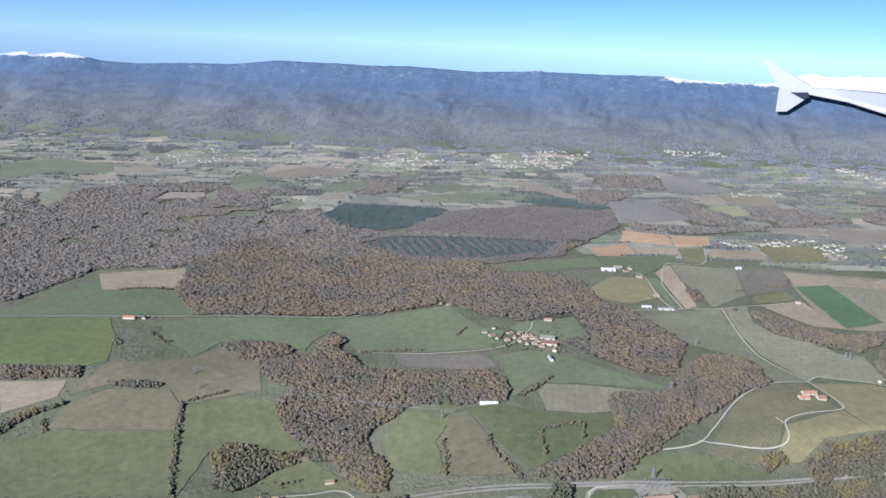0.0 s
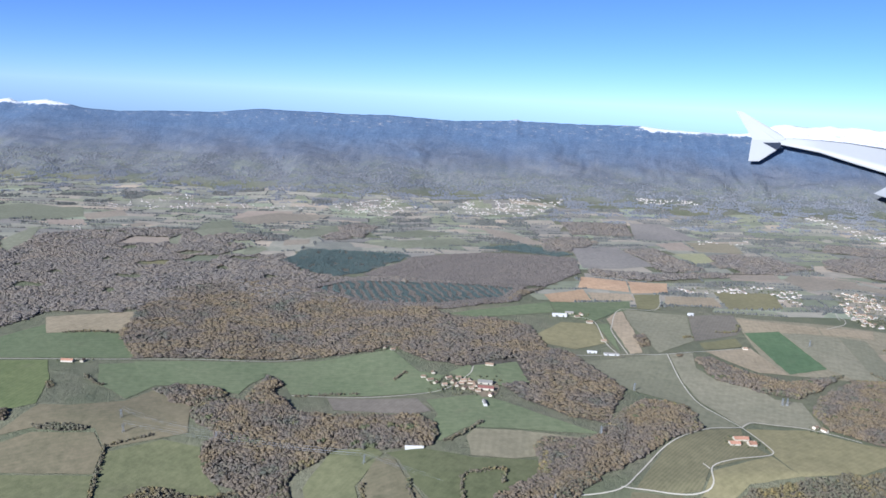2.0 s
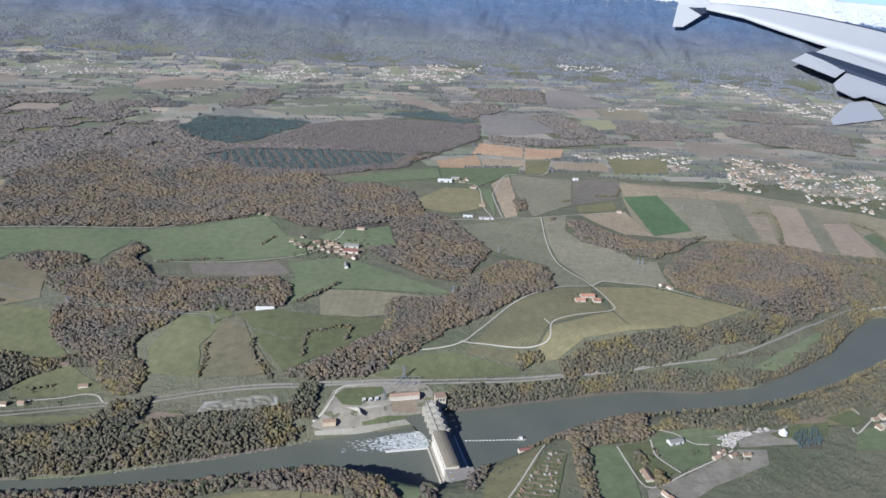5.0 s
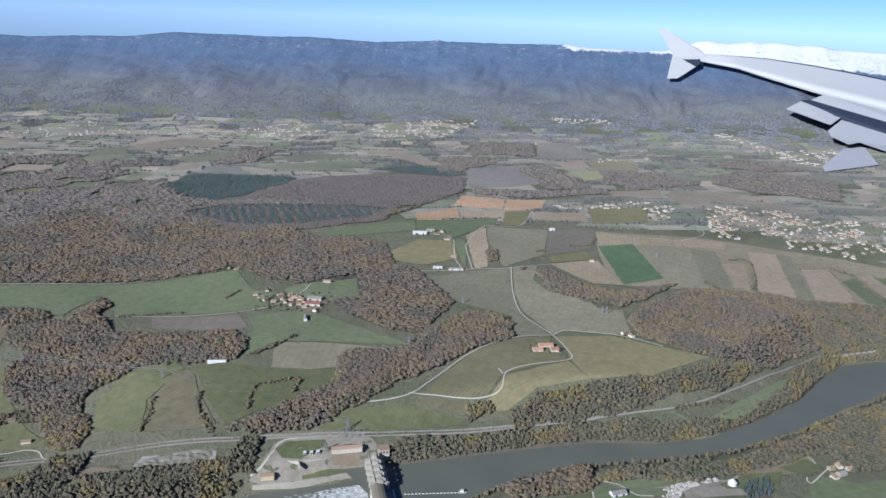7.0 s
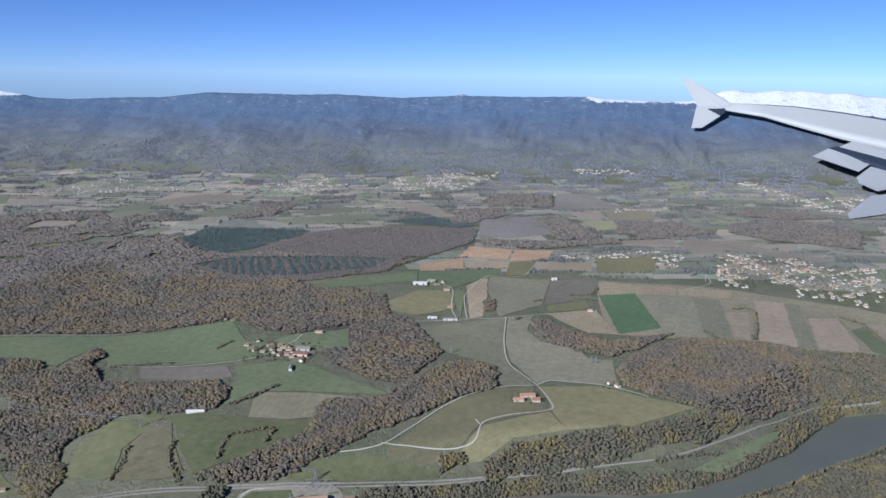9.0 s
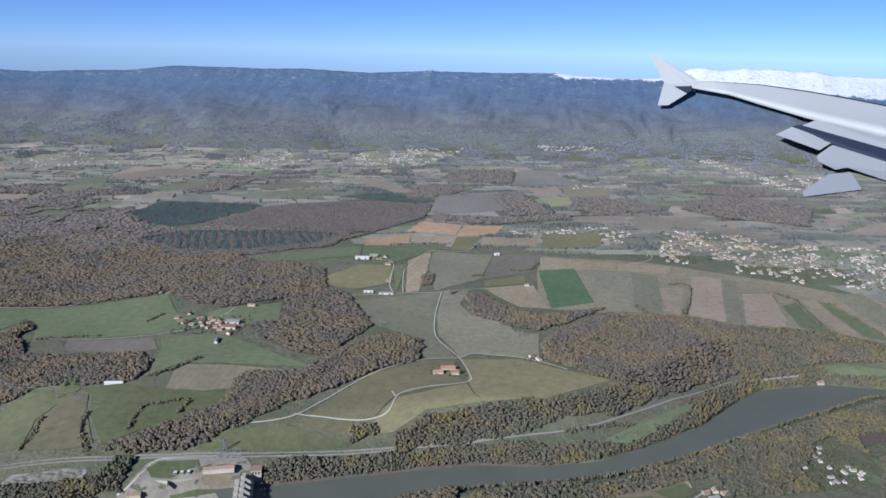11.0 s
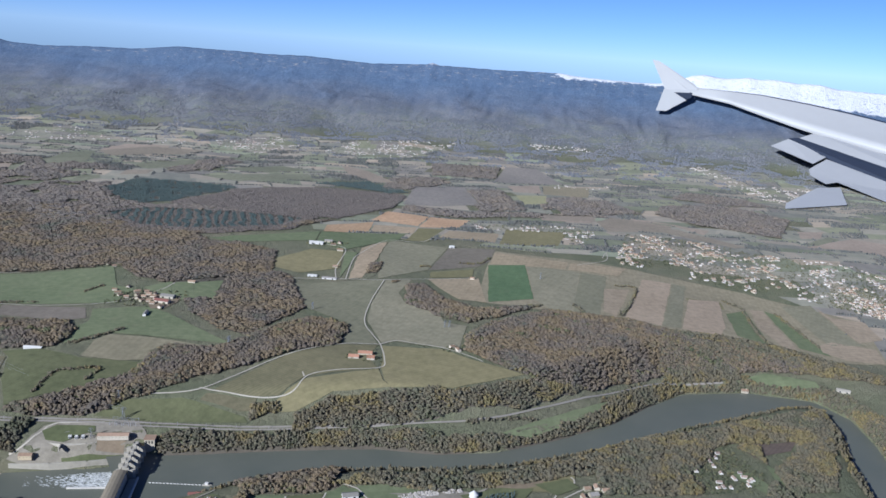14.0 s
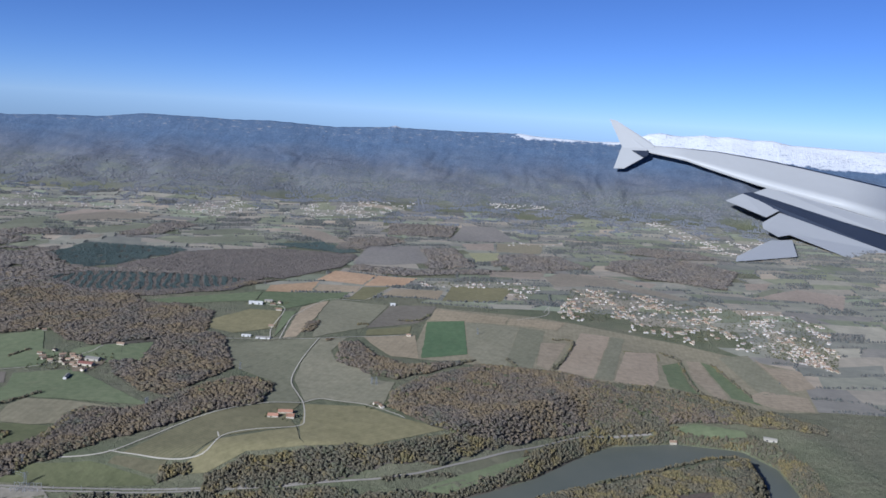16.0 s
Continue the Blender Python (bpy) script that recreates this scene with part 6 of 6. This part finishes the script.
# ---- far fields, hedgerows and copses on the plain ----
def far_plain():
    """Parcels in uneven strips across the far plain, with rows of trees along many of their edges and small copses."""
    verts, faces, rows, copses = [], [], [], []
    turn = 0.13
    c, s = math.cos(turn), math.sin(turn)
    v = 880.0
    while v < 2900:
        deep, u = gen.uniform(24, 58), -2300.0 + gen.uniform(0, 60)
        slant = gen.normal(0, 10)
        while u < 2250:
            wide, next_slant = gen.uniform(36, 125), gen.normal(0, 14)
            cu, cv = u + wide / 2, v + deep / 2
            x, y = cu * c - cv * s, cu * s + cv * c
            keep = 1090 < y < 2640 and (y > 1420 or x > 720 or x < -1250) and x < 1990
            if keep and not any(inside(np.array([x]), np.array([y]), shape)[0] for shape in WOOD_LINES):
                n, base = max(2, int(wide / 15)), len(verts)
                for j in range(5):
                    for i in range(n + 1):
                        k, q = i / n, j / 4
                        a = u + k * wide + (slant * (1 - k) + next_slant * k) * (q - 0.5)
                        b = v + q * deep + 7 * math.sin(a / 61 + 0.0013 * (v + q * deep) * 5)
                        px, py = a * c - b * s, a * s + b * c
                        verts.append((px, py, land(px, py) + 0.25))
                for j in range(4):
                    for i in range(n):
                        p = base + j * (n + 1) + i
                        faces.append((p, p + 1, p + n + 2, p + n + 1))
                thick = wave(np.array([x]), np.array([y]), 420, 61)[0] + (y - 1900) / 1500
                if gen.rand() < 0.15 + 0.1 * thick:
                    copses.append((x, y, wide, deep))
                for (p, q), share in (((base, base + n), 0.72), ((base, base + 4 * (n + 1)), 0.5)):
                    if gen.rand() < share + 0.16 * thick:
                        rows.append((verts[p], verts[q]))
            u, slant = u + wide, next_slant
        v += deep
    tagged(sheet("far_fields", verts, faces, FAR_FIELDS, True), "patchwork of small tan, brown and green far fields, paled by painted haze", "farmland", kind="stuff")
    xs, ys = [], []
    for a, b in rows:
        far = math.hypot(b[0] - a[0], b[1] - a[1])
        n = int(far / gen.uniform(2.0, 3.6))
        if n:
            k = gen.uniform(gen.choice([0, 0, 0.3]), gen.choice([1, 1, 0.7]), n)
            xs.append(a[0] + (b[0] - a[0]) * k + gen.normal(0, 1.0, n))
            ys.append(a[1] + (b[1] - a[1]) * k + 5 * np.sin(3.14 * k) + gen.normal(0, 1.0, n))
    for x, y, wide, deep in copses:
        n = int(wide * deep / 16)
        a, b = gen.uniform(-0.55, 0.55, n), gen.uniform(-0.55, 0.55, n)
        near = (a / 0.55) ** 2 + (b / 0.55) ** 4 < gen.uniform(0.6, 1.2, n)
        xs.append(x + a[near] * wide * c - b[near] * deep * s)
        ys.append(y + a[near] * wide * s + b[near] * deep * c)
    x, y = np.concatenate(xs), np.concatenate(ys)
    free = np.ones(len(x), bool)
    for shape in OPEN:
        free &= ~inside(x, y, shape)
    x, y = x[free], y[free]
    plant("far_hedgerows", x, y, gen.uniform(1.6, 3.1, len(x)), CROWNS["far"], LEAF["hedge"], "dark brown hedgerows and copses dividing the far fields", 0.3, gen.uniform(2.4, 4.2, len(x)))


far_plain()
# Woods on the lower mountain slopes.
x, y = gen.uniform(-2300, 2000, 130000), gen.uniform(2380, 3040, 130000)
keep = wave(x, y * 1.6, 190, 63) + 0.8 * wave(x, y * 1.5, 70, 64) + 0.5 * np.minimum(y - 2600, 120) / 180 > gen.uniform(0.0, 0.6, len(x))
keep &= gen.rand(len(x)) < smooth(2980, 2720, y)
for shape in OPEN:
    keep &= ~inside(x, y, shape)
plant("mountain_woods", x[keep], y[keep], gen.uniform(2.0, 3.8, keep.sum()), CROWNS["far"], LEAF["slope"], "grey-brown woods on the mountain slope, tinted with painted haze", 0.3, gen.uniform(2.4, 4.0, keep.sum()))

# ---- gardens on the south bank ----
for k in range(12):
    v = (k + 0.5) / 12
    x, y = -42 + 42 * v, 519 + 72 * v
    drape_bed = drape("garden_bed", [(x, y), (x + 30 - 18 * v, y - 3 + 2 * v), (x + 31 - 18 * v, y - 0.6 + 2 * v), (x + 1, y + 2.4)], SOIL["earth"][0], 0.95)
    tagged(drape_bed, "narrow dug earth bed between the allotments", "garden bed", kind="structure")

for k in range(105):
    u, v = gen.uniform(0, 1), gen.uniform(0, 1)
    x, y = -43 + u * (36 - 22 * v) + 42 * v, 519 + 72 * v
    if k % 3 == 1:
        hut_root = gable("garden_hut", 1.9, 1.5, 1.1, 1.6, CONCRETE, (ROOF, ROOF_GREY)[k % 2], "small pale allotment hut among garden plots", "hut", windows=1, chimney=False, group="allotment huts")
        stand(hut_root, x, y, 30 + 90 * (k % 3))
    else:
        m = pose(x, y, land(x, y), 0, 0, 40 * k) @ Matrix.Diagonal((1.0, 1.0, 0.9, 1))
        copy_thing(TREE_KINDS[2], m).matrix_basis = m


def low_wall(label, points, z0, z1, thick=0.9):
    """A concrete wall along a line."""
    root = thing("retaining_wall", label, "wall")
    bm = bmesh.new()
    for (ax, ay), (bx, by) in zip(points, points[1:]):
        d = Vector((bx - ax, by - ay)).normalized() * thick / 2
        n = Vector((-d.y, d.x))
        prism(bm, [(ax - d.x - n.x, ay - d.y - n.y), (bx + d.x - n.x, by + d.y - n.y), (bx + d.x + n.x, by + d.y + n.y), (ax - d.x + n.x, ay - d.y + n.y)], z0, z1)
    part("wall", bm, CONCRETE, root)


low_wall("pale concrete quay wall below the dam yard", [(-211, 632), (-177, 641), (-146, 652), (-112, 667)], -50, -38, 1.6)
low_wall("low pale wall across the terraced yard", [(-201, 655), (-185, 656), (-174, 656), (-172, 649)], land(-185, 656) - 3, land(-185, 656) + 0.7)
low_wall("low pale terrace wall beside the brown plot", [(-173, 658), (-153, 664), (-145, 668)], land(-158, 663) - 3, land(-158, 663) + 0.9)
farmhouse(333, 664, 25, 9, 6, "long house with a grey roof near the river", ROOF_GREY)
farmhouse(324, 658, 110, 7, 5)
for place_x, place_y, angle in ((328, 674, 20), (337, 678, 100), (343, 686, 60), (345, 674, 15)):
    farmhouse(place_x, place_y, angle, 6.5, 4.8, "white house with a brown roof in a wooded garden")
shed("barn", 14, 7, 2.8, 4.2, PALE, ROOF_GREY, "pale barn with a grey roof at the yard", 116, 617, 20)
dome = thing("storage_dome", "white conical storage silo beside the rubble yard", "silo")
bm = bmesh.new()
bmesh.ops.create_cone(bm, segments=18, radius1=4.2, radius2=3.8, depth=4, cap_ends=True, matrix=Matrix.Translation((0, 0, 1.6)))
part("drum", bm, PALE, dome)
bm = bmesh.new()
bmesh.ops.create_cone(bm, segments=18, radius1=4.3, radius2=0.3, depth=3.4, cap_ends=True, matrix=Matrix.Translation((0, 0, 5.3)))
part("roof", bm, PALE, dome)
dome.matrix_world = pose(224, 641, land(224, 641))

# ---- the aircraft's wing ----
WING = plain("wing_paint", (0.37, 0.37, 0.365), 0.4, 0.05, 40)
# Near-black paint that puts the shade between wing parts into colour.
WING_SHADE = plain("recess_shade", (0.03, 0.037, 0.055), 0.5, 0.15, 40)
wing = thing("aircraft_wing", "white aircraft wing with a tip fence and lowered flaps", "aircraft wing")
slope_y = np.linspace(2300, 3300, 120)


def off_slope(x, z):
    """How far north a point at that height can lie and still clear the mountain side."""
    over = np.where(height(np.full(120, x), slope_y) > z - 8)[0]
    return slope_y[over[0]] - 22 if len(over) else 3270.0


def toward(u, v):
    """The way in which a point of the wing lies: thousandths along the span from the tip's root, and upwards."""
    u, v = u - 0.04 * v, v + 0.04 * u
    return 0.2575 + u * 0.00071, -0.029 + v * 0.00071


def reach(u, v):
    """How far north a point in that way can lie before the mountain side."""
    a, b = toward(u, v)
    y = 2900.0
    for _ in range(6):
        y = 0.5 * y + 0.5 * off_slope(80 + a * y, 370 + b * y)
    return y


# One smooth sheet, just clear of the slope, carries all panels.
def powers(u, v):
    u, v = u / 300, v / 100
    return 1, u, v, u * u, u * v, v * v, u ** 3, u * u * v, u * v * v, v ** 3


samples = [(u, v) for u in range(-80, 441, 40) for v in (50, 0, -40, -80, -120, -160, -205) if -60 - 0.4 * u < v < 50 - 0.2 * max(0, u)]
terms = np.array([powers(u, v) for u, v in samples], float)
limits = np.array([reach(u, v) for u, v in samples])
bend = np.linalg.lstsq(terms, limits, rcond=None)[0]
bend[0] -= np.percentile(terms @ bend - limits, 93)


def at_wing(u, v, near=0.0):
    a, b = toward(u, v)
    y = float(np.dot(bend, powers(u, v))) - near * 0.5
    return 80 + a * y, y, 370 + b * y


def slab(name, outline, near, thick, mat, label=""):
    """A wing panel with softened edges."""
    bm = bmesh.new()
    pts = [at_wing(x, z, near) for x, z in outline]
    a = [bm.verts.new(p) for p in pts]
    b = [bm.verts.new((p[0], p[1] + thick * 0.5, p[2])) for p in pts]
    n = len(a)
    bm.faces.new(a)
    bm.faces.new(b[::-1])
    for k in range(n):
        bm.faces.new((a[(k + 1) % n], a[k], b[k], b[(k + 1) % n]))
    bmesh.ops.recalc_face_normals(bm, faces=bm.faces[:])
    bmesh.ops.bevel(bm, geom=bm.edges[:], offset=1.2, segments=2, affect="EDGES")
    return part(name, bm, mat, wing, label)


def loft(name, sections, mat):
    """A tapering surface through sections: place along the span, front edge, rear edge, thickness."""
    bm = bmesh.new()
    rings = []
    for u, lead, trail, thick in sections:
        ring = []
        for s, top, near in ((0, 0, 0), (0.1, 0.6, 3), (0.35, 1, 10), (0.7, 0.55, 14), (1, 0, 16), (0.7, -0.2, 6), (0.35, -0.5, 2), (0.1, -0.4, 0)):
            ring.append(bm.verts.new(at_wing(u, lead + (trail - lead) * s + thick * top, near)))
        rings.append(ring)
    for p, q in zip(rings, rings[1:]):
        for k in range(8):
            bm.faces.new((p[k], p[(k + 1) % 8], q[(k + 1) % 8], q[k]))
    bm.faces.new(rings[0][::-1])
    bm.faces.new(rings[-1])
    bmesh.ops.recalc_face_normals(bm, faces=bm.faces[:])
    for f in bm.faces:
        f.smooth = len(f.verts) == 4
    return part(name, bm, mat, wing)


loft("main_panel", [(-6, 3, -9, 1.5), (60, -1, -22, 2), (110, -5, -38, 2.5), (190, -17, -62, 3), (260, -30, -80, 3.5), (337, -46, -98, 4), (440, -68, -126, 5)], WING)
slab("upper_fence", [(-78, 47), (-66, 45), (-2, 8), (6, 0), (-8, -6), (-50, -2)], 12, 6, WING)
slab("lower_fence", [(-52, -1), (-8, -5), (-4, -14), (-42, -38), (-60, -38)], 12, 6, WING)
slab("fence_root", [(-34, -6), (-4, -6), (-4, -14), (-12, -18)], 22, 5, WING_SHADE)
slab("spoiler_panel", [(182, -77), (211, -65), (440, -126), (440, -146)], 14, 5, WING)
# Flat dark panel painted as the shaded cove ahead of the flaps.
slab("recess_shade", [(168, -76), (184, -74), (440, -148), (440, -172), (260, -116)], 16, 5, WING_SHADE)
slab("outer_flap", [(144, -90), (170, -77), (241, -104), (221, -118)], 26, 5, WING)
slab("inner_flap", [(218, -127), (241, -109), (440, -172), (440, -205), (271, -148), (253, -152), (223, -138)], 26, 5, WING)
slab("flap_track_fairing", [(204, -189), (244, -159), (280, -157), (303, -187), (207, -199)], 84, 10, WING)
